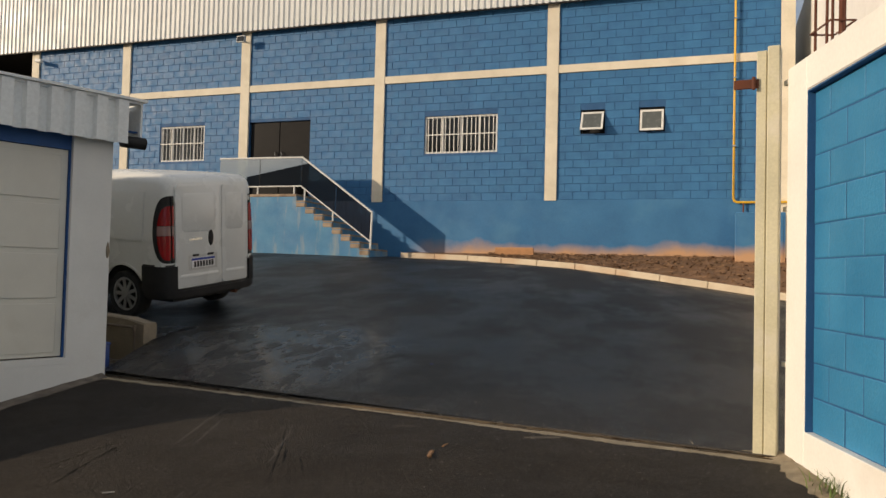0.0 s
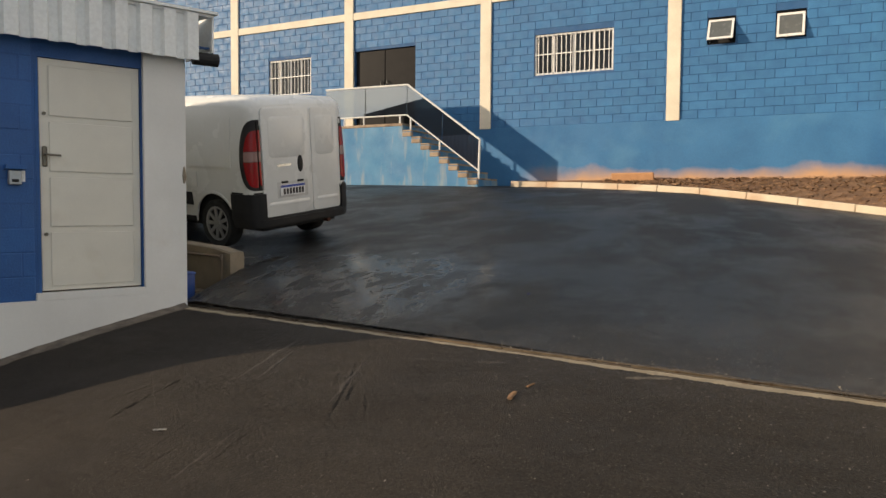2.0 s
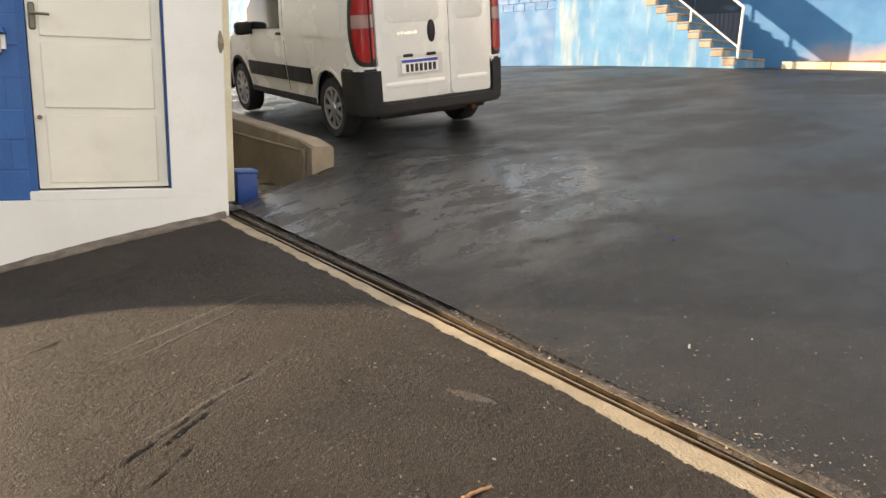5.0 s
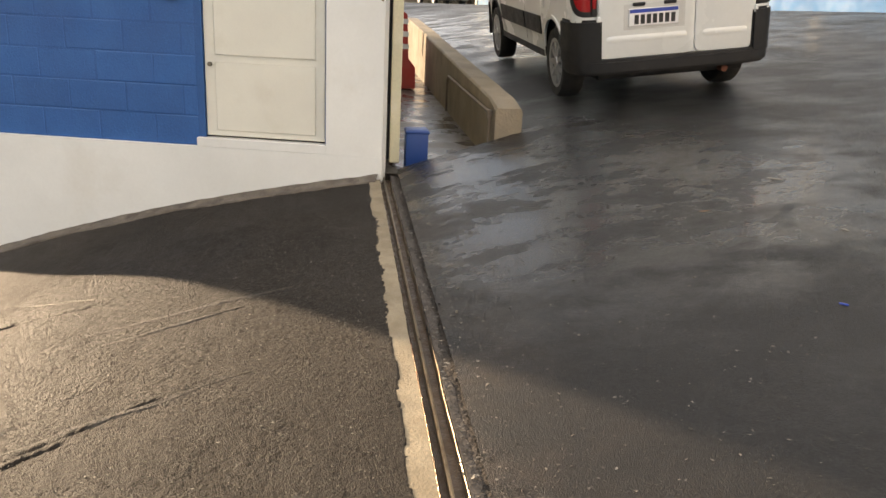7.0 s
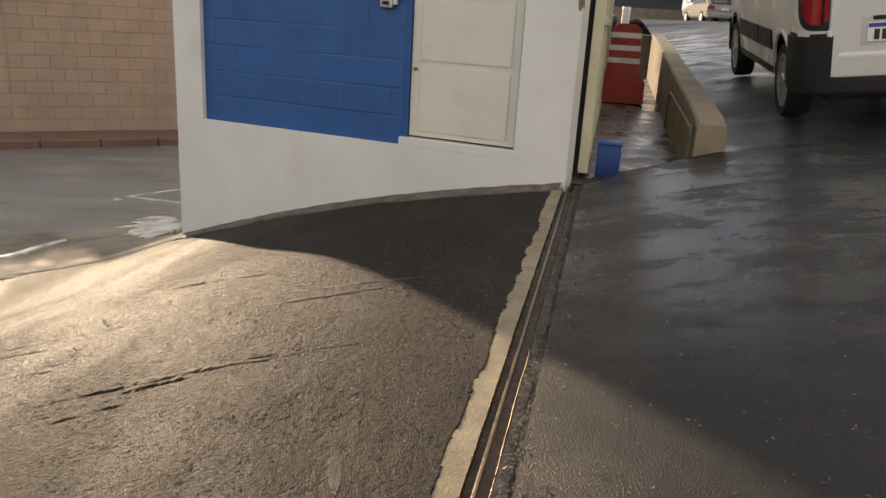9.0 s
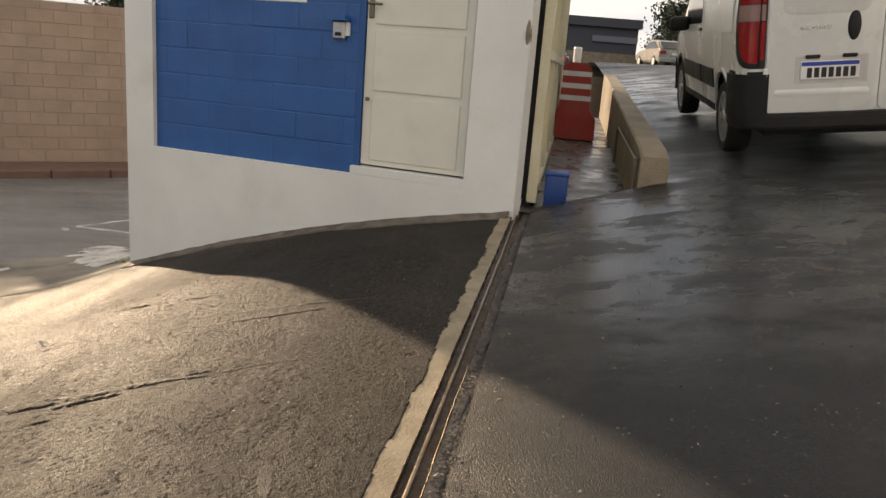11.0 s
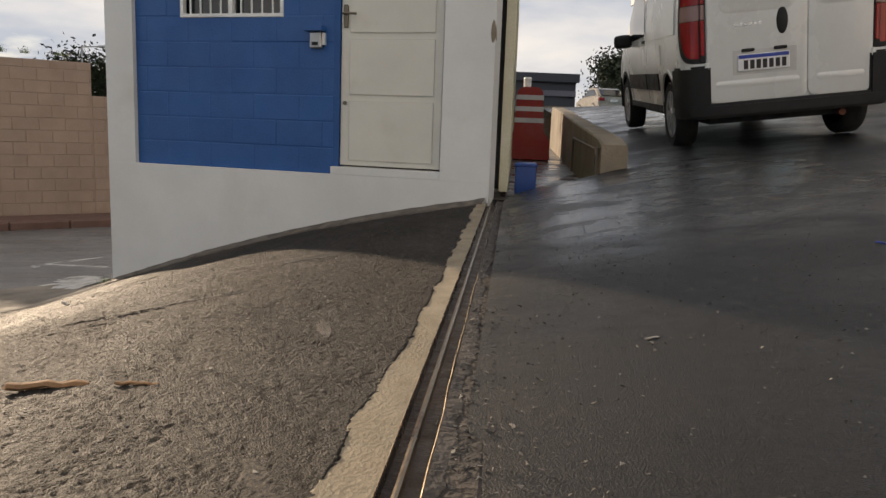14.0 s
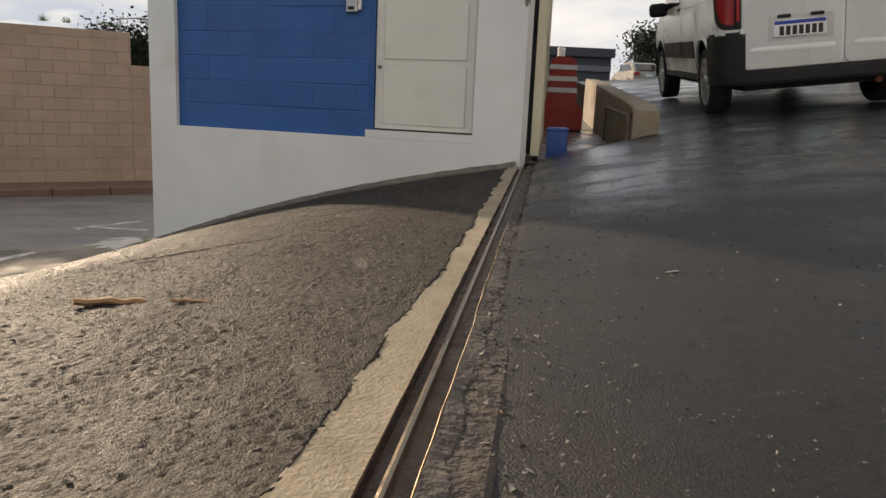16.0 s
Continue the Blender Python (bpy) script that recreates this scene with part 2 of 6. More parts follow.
M_SOIL = surface("red_soil", (0.16, 0.085, 0.045), (0.26, 0.15, 0.08), 2.5, (0.85, 1.0), bump=1.0, fine=30, stain=(0.09, 0.06, 0.04), stain_scale=2.2, stain_amount=0.8, bump_dist=0.03)
M_LITTER = surface("dry_litter", (0.12, 0.06, 0.03), (0.34, 0.20, 0.10), 9, (0.8, 1.0), bump=0.2, vary=0.5, island=True)
M_TERRACOTTA = plain("terracotta_board", (0.48, 0.26, 0.13), 0.85, bump=0.3, fine=60)
M_TAN = surface("tan_block", (0.33, 0.24, 0.18), (0.39, 0.285, 0.215), 2.2, (0.75, 0.9), bump=0.5, fine=55, stain=(0.27, 0.19, 0.135), stain_scale=0.9, stain_amount=0.45, vary=0.045)
M_TAN_R = surface("tan_block_joined", (0.33, 0.24, 0.18), (0.39, 0.285, 0.215), 2.2, (0.75, 0.9), bump=0.5, fine=55, stain=(0.27, 0.19, 0.135), stain_scale=0.9, stain_amount=0.45, vary=0.045, island=True)
M_TAN_J = plain("tan_mortar", (0.325, 0.235, 0.175), 0.9, bump=0.4)
M_REDPAVE = surface("red_pavement", (0.12, 0.068, 0.05), (0.18, 0.10, 0.075), 3, (0.75, 0.9), bump=0.5, fine=40, stain=(0.12, 0.08, 0.06), stain_scale=1.5, stain_amount=0.6)
M_DARKGLASS = plain("dark_window_glass", (0.012, 0.014, 0.016), 0.08, bump=0.0, spec=0.7)
M_ROOM = plain("dim_interior", (0.05, 0.045, 0.04), 0.9)
M_DARKDOOR = plain("dark_glazed_door", (0.010, 0.010, 0.011), 0.4, bump=0.0, spec=0.12)
M_STEP = surface("worn_stair_concrete", (0.27, 0.20, 0.14), (0.40, 0.31, 0.22), 4, (0.75, 0.9), bump=0.6, fine=60, stain=(0.14, 0.09, 0.06), stain_scale=3, stain_amount=0.8)
M_FARWALL = plain("far_shed_cladding", (0.055, 0.06, 0.075), 0.7)
M_FARWALL2 = plain("far_shed_band", (0.16, 0.16, 0.20), 0.7)
M_LEAF = surface("leaf_green", (0.014, 0.024, 0.012), (0.035, 0.05, 0.022), 5, (0.6, 0.8), bump=0.0, vary=0.4, island=True)
M_BARK = plain("bark", (0.09, 0.06, 0.04), 0.95, bump=0.8, fine=30)
M_GRASS = surface("grass_green", (0.06, 0.10, 0.025), (0.14, 0.19, 0.05), 9, (0.6, 0.8), bump=0.0, vary=0.35, island=True)
M_SEDAN = plain("champagne_car_paint", (0.36, 0.33, 0.28), 0.25, 0.3, bump=0.0)
M_WOODBIT = plain("dry_wood", (0.24, 0.13, 0.06), 0.8, bump=0.5, fine=90)
M_BLUEPAPER = plain("blue_scrap", (0.02, 0.06, 0.4), 0.6, bump=0.0)
M_PALE = plain("pale_scrap", (0.30, 0.28, 0.25), 0.8, bump=0.1)
M_WETCEMENT = surface("wet_cement", (0.05, 0.044, 0.037), (0.14, 0.122, 0.10), 2.0, (0.10, 0.55), bump=0.25, fine=40)

M_GUTTER = surface("gutter_cement", (0.13, 0.115, 0.095), (0.24, 0.215, 0.18), 2.0, (0.65, 0.9), bump=0.3, fine=40, stain=(0.06, 0.052, 0.045), stain_scale=1.4, stain_amount=0.7, spec=0.12)


def asphalt(name, dark, light, rough, stain, stain_amount, stretch, chips, bump, spec=0.5, puddle=None, verge=None):
    """Asphalt with aggregate grain, soft patches drawn out along one direction, and pale grit."""
    m = bpy.data.materials.new(name)
    m.use_nodes = True
    n, l = m.node_tree.nodes, m.node_tree.links
    b = n["Principled BSDF"]
    geo = n.new("ShaderNodeNewGeometry")
    mapping = n.new("ShaderNodeMapping")
    mapping.inputs["Rotation"].default_value = (0, 0, radians(stretch[2]))
    mapping.inputs["Scale"].default_value = (stretch[0], stretch[1], 1)
    l.new(geo.outputs["Position"], mapping.inputs["Vector"])

    def nz(s, detail=5.0, src=None, rg=0.55):
        t = n.new("ShaderNodeTexNoise")
        t.inputs["Scale"].default_value, t.inputs["Detail"].default_value, t.inputs["Roughness"].default_value = s, detail, rg
        l.new(src or geo.outputs["Position"], t.inputs["Vector"])
        return t.outputs["Fac"]

    def rng(v, a, c, d=0.0, e=1.0):
        t = n.new("ShaderNodeMapRange")
        for k, val in zip(("From Min", "From Max", "To Min", "To Max"), (a, c, d, e)):
            t.inputs[k].default_value = val
        l.new(v, t.inputs["Value"])
        return t.outputs["Result"]

    def mixc(f, a, c):
        t = n.new("ShaderNodeMix")
        t.data_type = "RGBA"
        for sock, v in ((0, f), (6, a), (7, c)):
            if isinstance(v, tuple):
                t.inputs[sock].default_value = (*v, 1)
            else:
                l.new(v, t.inputs[sock])
        return t.outputs[2]

    col = mixc(rng(nz(0.9, 7), 0.35, 0.65), dark, light)
    col = mixc(rng(nz(1.3, 8, mapping.outputs["Vector"], 0.62), 0.5, 0.68, 0, stain_amount), col, stain)
    grit = n.new("ShaderNodeTexVoronoi")
    grit.inputs["Scale"].default_value = 95
    l.new(geo.outputs["Position"], grit.inputs["Vector"])
    col = mixc(rng(grit.outputs["Distance"], 0.05, 0.16, chips, 0.0), col, (0.30, 0.28, 0.25))
    if verge:
        # sandy dirt gathered along a line in plan: y = verge[0] x + verge[1]
        dot = n.new("ShaderNodeVectorMath")
        dot.operation = "DOT_PRODUCT"
        dot.inputs[1].default_value = (-verge[0], 1, 0)
        l.new(geo.outputs["Position"], dot.inputs[0])
        away = rng(dot.outputs["Value"], verge[1] + 0.1, verge[1] + 0.75, 0.5, 0.0)
        sandy = n.new("ShaderNodeMath")
        sandy.operation = "MULTIPLY"
        l.new(away, sandy.inputs[0])
        l.new(rng(nz(3.5, 8, None, 0.65), 0.40, 0.62), sandy.inputs[1])
        col = mixc(sandy.outputs["Value"], col, (0.036, 0.025, 0.017))
    grain = nz(95, 4, None, 0.8)
    hs = n.new("ShaderNodeHueSaturation")
    l.new(col, hs.inputs["Color"])
    l.new(rng(grain, 0.33, 0.67, 0.15, 1.85), hs.inputs["Value"])
    l.new(hs.outputs["Color"], b.inputs["Base Color"])
    rg = rng(nz(1.0, 9, mapping.outputs["Vector"], 0.68), 0.42, 0.58, rough[0], rough[1])
    if puddle:
        reach = None
        for px, py, pz, pr in puddle:
            gap = n.new("ShaderNodeVectorMath")
            gap.operation = "DISTANCE"
            gap.inputs[1].default_value = (px, py, pz)
            l.new(geo.outputs["Position"], gap.inputs[0])
            fall = rng(gap.outputs["Value"], pr * 0.35, pr, 1.0, 0.0)
            if reach:
                both = n.new("ShaderNodeMath")
                both.operation = "MAXIMUM"
                l.new(reach, both.inputs[0])
                l.new(fall, both.inputs[1])
                fall = both.outputs["Value"]
            reach = fall
        near = n.new("ShaderNodeMath")
        near.operation = "MULTIPLY"
        l.new(reach, near.inputs[0])
        l.new(rng(nz(2.6, 10, mapping.outputs["Vector"], 0.72), 0.44, 0.56), near.inputs[1])
        wet = n.new("ShaderNodeMix")
        l.new(near.outputs["Value"], wet.inputs[0])
        l.new(rg, wet.inputs[2])
        wet.inputs[3].default_value = 0.16
        rg = wet.outputs[0]
        b.inputs["Coat Roughness"].default_value = 0.20
        film_ = n.new("ShaderNodeMath")
        film_.operation = "MULTIPLY"
        film_.inputs[1].default_value = 0.6
        l.new(near.outputs["Value"], film_.inputs[0])
        l.new(film_.outputs["Value"], b.inputs["Coat Weight"])
    l.new(rg, b.inputs["Roughness"])
    b.inputs["Specular IOR Level"].default_value = spec
    add = n.new("ShaderNodeMath")
    add.operation = "MULTIPLY_ADD"
    add.inputs[1].default_value = -0.6
    vb = n.new("ShaderNodeTexVoronoi")
    vb.inputs["Scale"].default_value = 210
    l.new(geo.outputs["Position"], vb.inputs["Vector"])
    l.new(vb.outputs["Distance"], add.inputs[0])
    l.new(nz(100, 6, None, 0.85), add.inputs[2])
    bp = n.new("ShaderNodeBump")
    bp.inputs["Strength"].default_value, bp.inputs["Distance"].default_value = bump, 0.013
    l.new(add.outputs["Value"], bp.inputs["Height"])
    l.new(bp.outputs["Normal"], b.inputs["Normal"])
    return m


M_DRIVE = asphalt("driveway_asphalt", (0.0195, 0.0148, 0.0110), (0.035, 0.0275, 0.0205), (0.56, 0.68), (0.046, 0.037, 0.028), 0.32, (0.6, 1.4, -35), 0.9, 1.0, 0.24)
M_YARD = asphalt("yard_asphalt", (0.007, 0.0065, 0.0062), (0.0125, 0.0115, 0.0110), (0.34, 0.54), (0.017, 0.0158, 0.0148), 0.55, (1.0, 0.55, 14), 0.35, 0.5, 0.32, ((4.0, -12.25, -1.45, 2.3), (-5.5, -9.0, -0.9, 7.0)), verge=(RS, RY - RS * RX))
M_ROAD = asphalt("road_asphalt", (0.12, 0.113, 0.106), (0.17, 0.16, 0.15), (0.30, 0.60), (0.20, 0.19, 0.18), 0.6, (2.0, 0.25, -31), 0.1, 0.4)
M_GROUND = surface("far_ground", (0.05, 0.05, 0.04), (0.09, 0.085, 0.07), 0.2, (0.8, 0.95), bump=0.3, fine=5)

glass = bpy.data.materials.new("reflective_glass")
glass.use_nodes = True
gn, gl = glass.node_tree.nodes, glass.node_tree.links
gn.remove(gn["Principled BSDF"])
mirror, tint, gmix = gn.new("ShaderNodeBsdfGlossy"), gn.new("ShaderNodeBsdfRefraction"), gn.new("ShaderNodeMixShader")
mirror.inputs["Color"].default_value, mirror.inputs["Roughness"].default_value = (0.86, 0.90, 0.92, 1), 0.01
tint.inputs["Color"].default_value, tint.inputs["IOR"].default_value, tint.inputs["Roughness"].default_value = (0.42, 0.46, 0.45, 1), 1.02, 0.0
gmix.inputs[0].default_value = 0.42
gl.new(tint.outputs[0], gmix.inputs[1])
gl.new(mirror.outputs[0], gmix.inputs[2])
gl.new(gmix.outputs[0], gn["Material Output"].inputs["Surface"])
M_GLASS = glass


# ---- mesh helpers ----
def part(name, bm, material, parent, label="", smooth=False, m=None):
    me = bpy.data.meshes.new(name)
    bm.to_mesh(me)
    bm.free()
    me.materials.append(material)
    if smooth:
        me.polygons.foreach_set("use_smooth", [True] * len(me.polygons))
        me.set_sharp_from_angle(angle=radians(38))
    ob = new(name, me)
    ob.parent = parent
    if m is not None:
        ob.matrix_basis = m
    return tagged(ob, label)


def thing(name, m, label, category, group="", kind=""):
    ob = new(name)
    ob.empty_display_size = 0.2
    ob.matrix_basis = m
    return tagged(ob, label, category, group, kind)


def alone(name, bm, material, label, category="", group="", kind="", smooth=False, m=None):
    ob = part(name, bm, material, None, "", smooth, m)
    return tagged(ob, label, category, group, kind)


def box(bm, x0, x1, y0, y1, z0, z1, bevel=0.0, seg=1):
    r = bmesh.ops.create_cube(bm, size=1.0, matrix=Matrix.Translation(((x0 + x1) / 2, (y0 + y1) / 2, (z0 + z1) / 2)) @ Matrix.Diagonal((x1 - x0, y1 - y0, z1 - z0, 1)))
    if bevel:
        edges = list({e for v in r["verts"] for e in v.link_edges})
        bmesh.ops.bevel(bm, geom=edges, offset=bevel, segments=seg, profile=0.6, affect="EDGES")
    return bm


def B(*a, **k):
    return box(bmesh.new(), *a, **k)


def cyl(bm, a, c, r0, r1=None, n=14, cap=True):
    a, c = Vector(a), Vector(c)
    d = c - a
    q = d.to_track_quat("Z", "Y").to_matrix().to_4x4()
    bmesh.ops.create_cone(bm, cap_ends=cap, segments=n, radius1=r0, radius2=r0 if r1 is None else r1, depth=d.length, matrix=Matrix.Translation((a + c) / 2) @ q)
    return bm


def tube(bm, pts, r, n=8):
    """A round tube along a line of points, with spheres' worth of overlap at the bends."""
    pts = [Vector(p) for p in pts]
    rings = []
    for i, p in enumerate(pts):
        d = (pts[min(i + 1, len(pts) - 1)] - pts[max(i - 1, 0)]).normalized()
        q = d.to_track_quat("Z", "Y")
        rings.append([bm.verts.new(p + q @ Vector((r * math.cos(2 * math.pi * k / n), r * math.sin(2 * math.pi * k / n), 0))) for k in range(n)])
    for s, t in zip(rings, rings[1:]):
        for k in range(n):
            bm.faces.new((s[k], s[(k + 1) % n], t[(k + 1) % n], t[k]))
    bm.faces.new(rings[0][::-1])
    bm.faces.new(rings[-1])
    return bm


def prism(bm, outline, z0, z1):
    """A solid from a counter-clockwise outline in x, y."""
    lo = [bm.verts.new((x, y, z0)) for x, y in outline]
    hi = [bm.verts.new((x, y, z1)) for x, y in outline]
    n = len(outline)
    for i in range(n):
        bm.faces.new((lo[i], lo[(i + 1) % n], hi[(i + 1) % n], hi[i]))
    bm.faces.new(hi)
    bm.faces.new(lo[::-1])
    return bm


def profile_solid(bm, outline, y0, y1):
    """A solid from an outline in x, z, drawn out along y."""
    lo = [bm.verts.new((x, y0, z)) for x, z in outline]
    hi = [bm.verts.new((x, y1, z)) for x, z in outline]
    n = len(outline)
    for i in range(n):
        bm.faces.new((lo[i], lo[(i + 1) % n], hi[(i + 1) % n], hi[i]))
    bm.faces.new(hi)
    bm.faces.new(lo[::-1])
    bmesh.ops.recalc_face_normals(bm, faces=bm.faces[:])
    return bm


def sheet(xs, rows):
    """A sheet from rows of points."""
    bm = bmesh.new()
    grid = [[bm.verts.new(p) for p in row] for row in rows]
    for a, c in zip(grid, grid[1:]):
        for i in range(len(a) - 1):
            bm.faces.new((a[i], a[i + 1], c[i + 1], c[i]))
    bmesh.ops.recalc_face_normals(bm, faces=bm.faces[:])
    if sum(f.normal.z for f in bm.faces) < 0:
        bmesh.ops.reverse_faces(bm, faces=bm.faces[:])
    return bm


def smoothstep(v, a, c):
    k = min(1.0, max(0.0, (v - a) / (c - a)))
    return k * k * (3 - 2 * k)


def block_wall(parent, material, joined, holes, x0, x1, z0, z1, parts_if, y=0.0, bw=0.40, bh=0.20, joint=0.010, proud=0.007, side=-1):
    """Blocks in running bond on the local plane y: single objects where parts_if(x, z), the rest joined. Blocks stand proud of the joints."""
    meshes, verts, faces = {}, [], []
    rows = int(round((z1 - z0) / bh))
    rng_ = random.Random(int(1000 * (x1 + z1)))

    def pieces(a, c, za, zb):
        spans = [(a, c)]
        for hx0, hx1, hz0, hz1 in holes:
            if zb > hz0 + 0.03 and za < hz1 - 0.03:
                nxt = []
                for s, t in spans:
                    if t <= hx0 or s >= hx1:
                        nxt.append((s, t))
                    else:
                        if s < hx0 - 0.03:
                            nxt.append((s, hx0))
                        if t > hx1 + 0.03:
                            nxt.append((hx1, t))
                spans = nxt
        return spans

    for r in range(rows):
        za, zb = z0 + r * bh, min(z1, z0 + (r + 1) * bh)
        start = x0 - (bw / 2 if r % 2 else 0)
        for i in range(int((x1 - start) / bw) + 2):
            for a, c in pieces(max(x0, start + i * bw), min(x1, start + (i + 1) * bw), za, zb):
                if c - a < 0.04:
                    continue
                w, h = round(c - a - joint, 3), round(zb - za - joint, 3)
                k, bev = proud, 0.006
                pts = [(-w / 2, 0, -h / 2), (w / 2, 0, -h / 2), (w / 2, 0, h / 2), (-w / 2, 0, h / 2)]
                top = [(px - math.copysign(bev, px), side * k, pz - math.copysign(bev, pz)) for px, _, pz in pts]
                fs = [(4, 5, 6, 7), (0, 1, 5, 4), (1, 2, 6, 5), (2, 3, 7, 6), (3, 0, 4, 7)]
                if side > 0:
                    fs = [f[::-1] for f in fs]
                jx, jy = rng_.uniform(-0.002, 0.002), rng_.uniform(-0.0025, 0.002)
                cx, cz = (a + c) / 2 + jx, (za + zb) / 2
                if parts_if(cx, cz):
                    if (w, h) not in meshes:
                        me = bpy.data.meshes.new("block")
                        me.from_pydata(pts + top, [], fs)
                        me.materials.append(material)
                        meshes[(w, h)] = me
                    ob = new("block", meshes[(w, h)])
                    ob.parent = parent
                    ob.location = (cx, y + jy, cz)
                else:
                    base = len(verts)
                    verts += [(px + cx, py + y + jy, pz + cz) for px, py, pz in pts + top]
                    faces += [tuple(v + base for v in f) for f in fs]
    if verts:
        me = bpy.data.meshes.new("blockwork")
        me.from_pydata(verts, [], faces)
        me.materials.append(joined)
        ob = new("blockwork", me)
        ob.parent = parent
        tagged(ob, kind="stuff")


def wall_with_holes(bm, x0, x1, z0, z1, y0, y1, holes):
    """A wall slab in x, z between y0 and y1, with rectangular openings right through it."""
    xs = sorted({x0, x1, *[v for h in holes for v in h[:2] if x0 < v < x1]})
    zs = sorted({z0, z1, *[v for h in holes for v in h[2:] if z0 < v < z1]})
    cell = {}
    for i in range(len(xs) - 1):
        for j in range(len(zs) - 1):
            mx, mz = (xs[i] + xs[i + 1]) / 2, (zs[j] + zs[j + 1]) / 2
            cell[i, j] = not any(h[0] < mx < h[1] and h[2] < mz < h[3] for h in holes)
    quads = []
    for (i, j), solid in cell.items():
        if not solid:
            continue
        a, c, d, e = xs[i], xs[i + 1], zs[j], zs[j + 1]
        quads += [((a, y0, d), (c, y0, d), (c, y0, e), (a, y0, e)), ((a, y1, d), (a, y1, e), (c, y1, e), (c, y1, d))]
        if not cell.get((i - 1, j)):
            quads.append(((a, y0, d), (a, y0, e), (a, y1, e), (a, y1, d)))
        if not cell.get((i + 1, j)):
            quads.append(((c, y0, d), (c, y1, d), (c, y1, e), (c, y0, e)))
        if not cell.get((i, j - 1)):
            quads.append(((a, y0, d), (a, y1, d), (c, y1, d), (c, y0, d)))
        if not cell.get((i, j + 1)):
            quads.append(((a, y0, e), (c, y0, e), (c, y1, e), (a, y1, e)))
    for q in quads:
        bm.faces.new([bm.verts.new(p) for p in q])
    bmesh.ops.remove_doubles(bm, verts=bm.verts[:], dist=1e-4)
    bmesh.ops.recalc_face_normals(bm, faces=bm.faces[:])
    return bm


# ---- the lie of the land ----
NS, TS = Vector((0.86, 0.51)), Vector((-0.51, 0.86))   # across and along the street


def rail_y(x):
    return RY + RS * (x - RX)


def z_yard(x, y):
    d = max(0.0, y - rail_y(min(max(x, 1.0), 10.5)))
    g = 1 - math.exp(-d)
    west = 5.5 - x if x > -3 else 8.5 + 0.45 * (-3 - x)
    z = -1.60 + 0.10 * d + 0.12 * g + west * (0.055 if x < 5.5 else 0.10) * g
    w, cap = 0.16, -0.02 - 0.12 * smoothstep(-x, 1.5, 14)
    return cap - w * math.log1p(math.exp((cap - z) / w))


def z_drive(x, y):
    d = max(0.0, rail_y(x) - y)
    q = 0.06 * d + 0.06 * d * d if d < 2.1 else 0.3906 + 0.29 * (d - 2.1)
    drop = q * min(1.0, max(0.55, 1 - 0.28 * (x - 5.6))) * (1 + 0.2 * min(1.0, max(0.0, (5 - x) / 1.5)))
    k = smoothstep(x, 3.2, 4.7)
    z = -1.60 - k * drop - (1 - k) * (0.162 * d + 0.0346 * d * d)
    z = -2.75 + 0.1 * math.log1p(math.exp((z + 2.75) / 0.1)) + 0.010 * math.exp(-d / 0.4)
    s = NS.x * x + NS.y * y
    return z - 0.30 * smoothstep(-s, 7.6, 8.4)


def z_street(s):
    return -3.20 + 0.055 * (s + 15.3)


# ---- ground, yard, driveway, road ----
def spread(a, c, n, power=1.0):
    return [a + (c - a) * (i / n) ** power for i in range(n + 1)]


gx = [-700, -400, -200, -120, -80] + list(range(-60, 44, 4)) + [60, 100, 200, 400, 700]
alone("ground", sheet(gx, [[(x, y, -3.6 + 2.58 * smoothstep(y, -12.5, -10.5) * smoothstep(-x, 4, 12)) for x in gx] for y in gx]), M_GROUND, "dull earth running on to the horizon", "ground", kind="structure")

STUB_Y = lambda x: -12.10 + RS * (x - 2.83)
xs = spread(-70, -6, 24) + spread(-5.7, 2.75, 30)[0:] + spread(2.9, 11.6, 40)
def yard_row(k):
    row = []
    for x in xs:
        y0 = rail_y(x) + 0.118 if x > 2.8 else STUB_Y(x) + 0.02
        y1 = 0.15 if x > -36 else 40
        y = y0 + (y1 - y0) * k ** 1.6
        row.append((x, y, z_yard(x, y) + 0.006 * noise.noise((x * 1.3, y * 1.3, 0))))
    return row
alone("yard", sheet(xs, [yard_row(k / 60) for k in range(61)]), M_YARD, "dark new asphalt yard, damp in patches", "asphalt", kind="structure", smooth=True)

dx = np.array(spread(-1.0, 1.3, 8) + list(np.arange(1.4, 3.6, 0.02)) + list(np.arange(3.6, 8.9, 0.008)) + list(np.arange(8.95, 12, 0.12)) + spread(12.5, 26, 10))
dd = np.array(list(np.arange(0.03, 2.3, 0.008)) + list(np.arange(2.31, 4.6, 0.016)) + spread(4.7, 26, 40))


def relief(shape, seed, smooth):
    """Even random heights, about -1 to 1, smoothed over some cells."""
    a = np.random.RandomState(seed).standard_normal(shape)
    for _ in range(smooth):
        a = (a + np.roll(a, 1, 0) + np.roll(a, -1, 0) + np.roll(a, 1, 1) + np.roll(a, -1, 1)) / 5
    return a / a.std()


def strip_edge(x):
    """How far the asphalt's ragged edge stays off the rail."""
    return 0.068 + 0.030 * smoothstep(x, 6.3, 7.7) + 0.022 * noise.noise((x * 2.3, 1.0, 0)) + 0.011 * noise.noise((x * 6.0, 1.0, 3)) + 0.005 * noise.noise((x * 24, 1.0, 9))


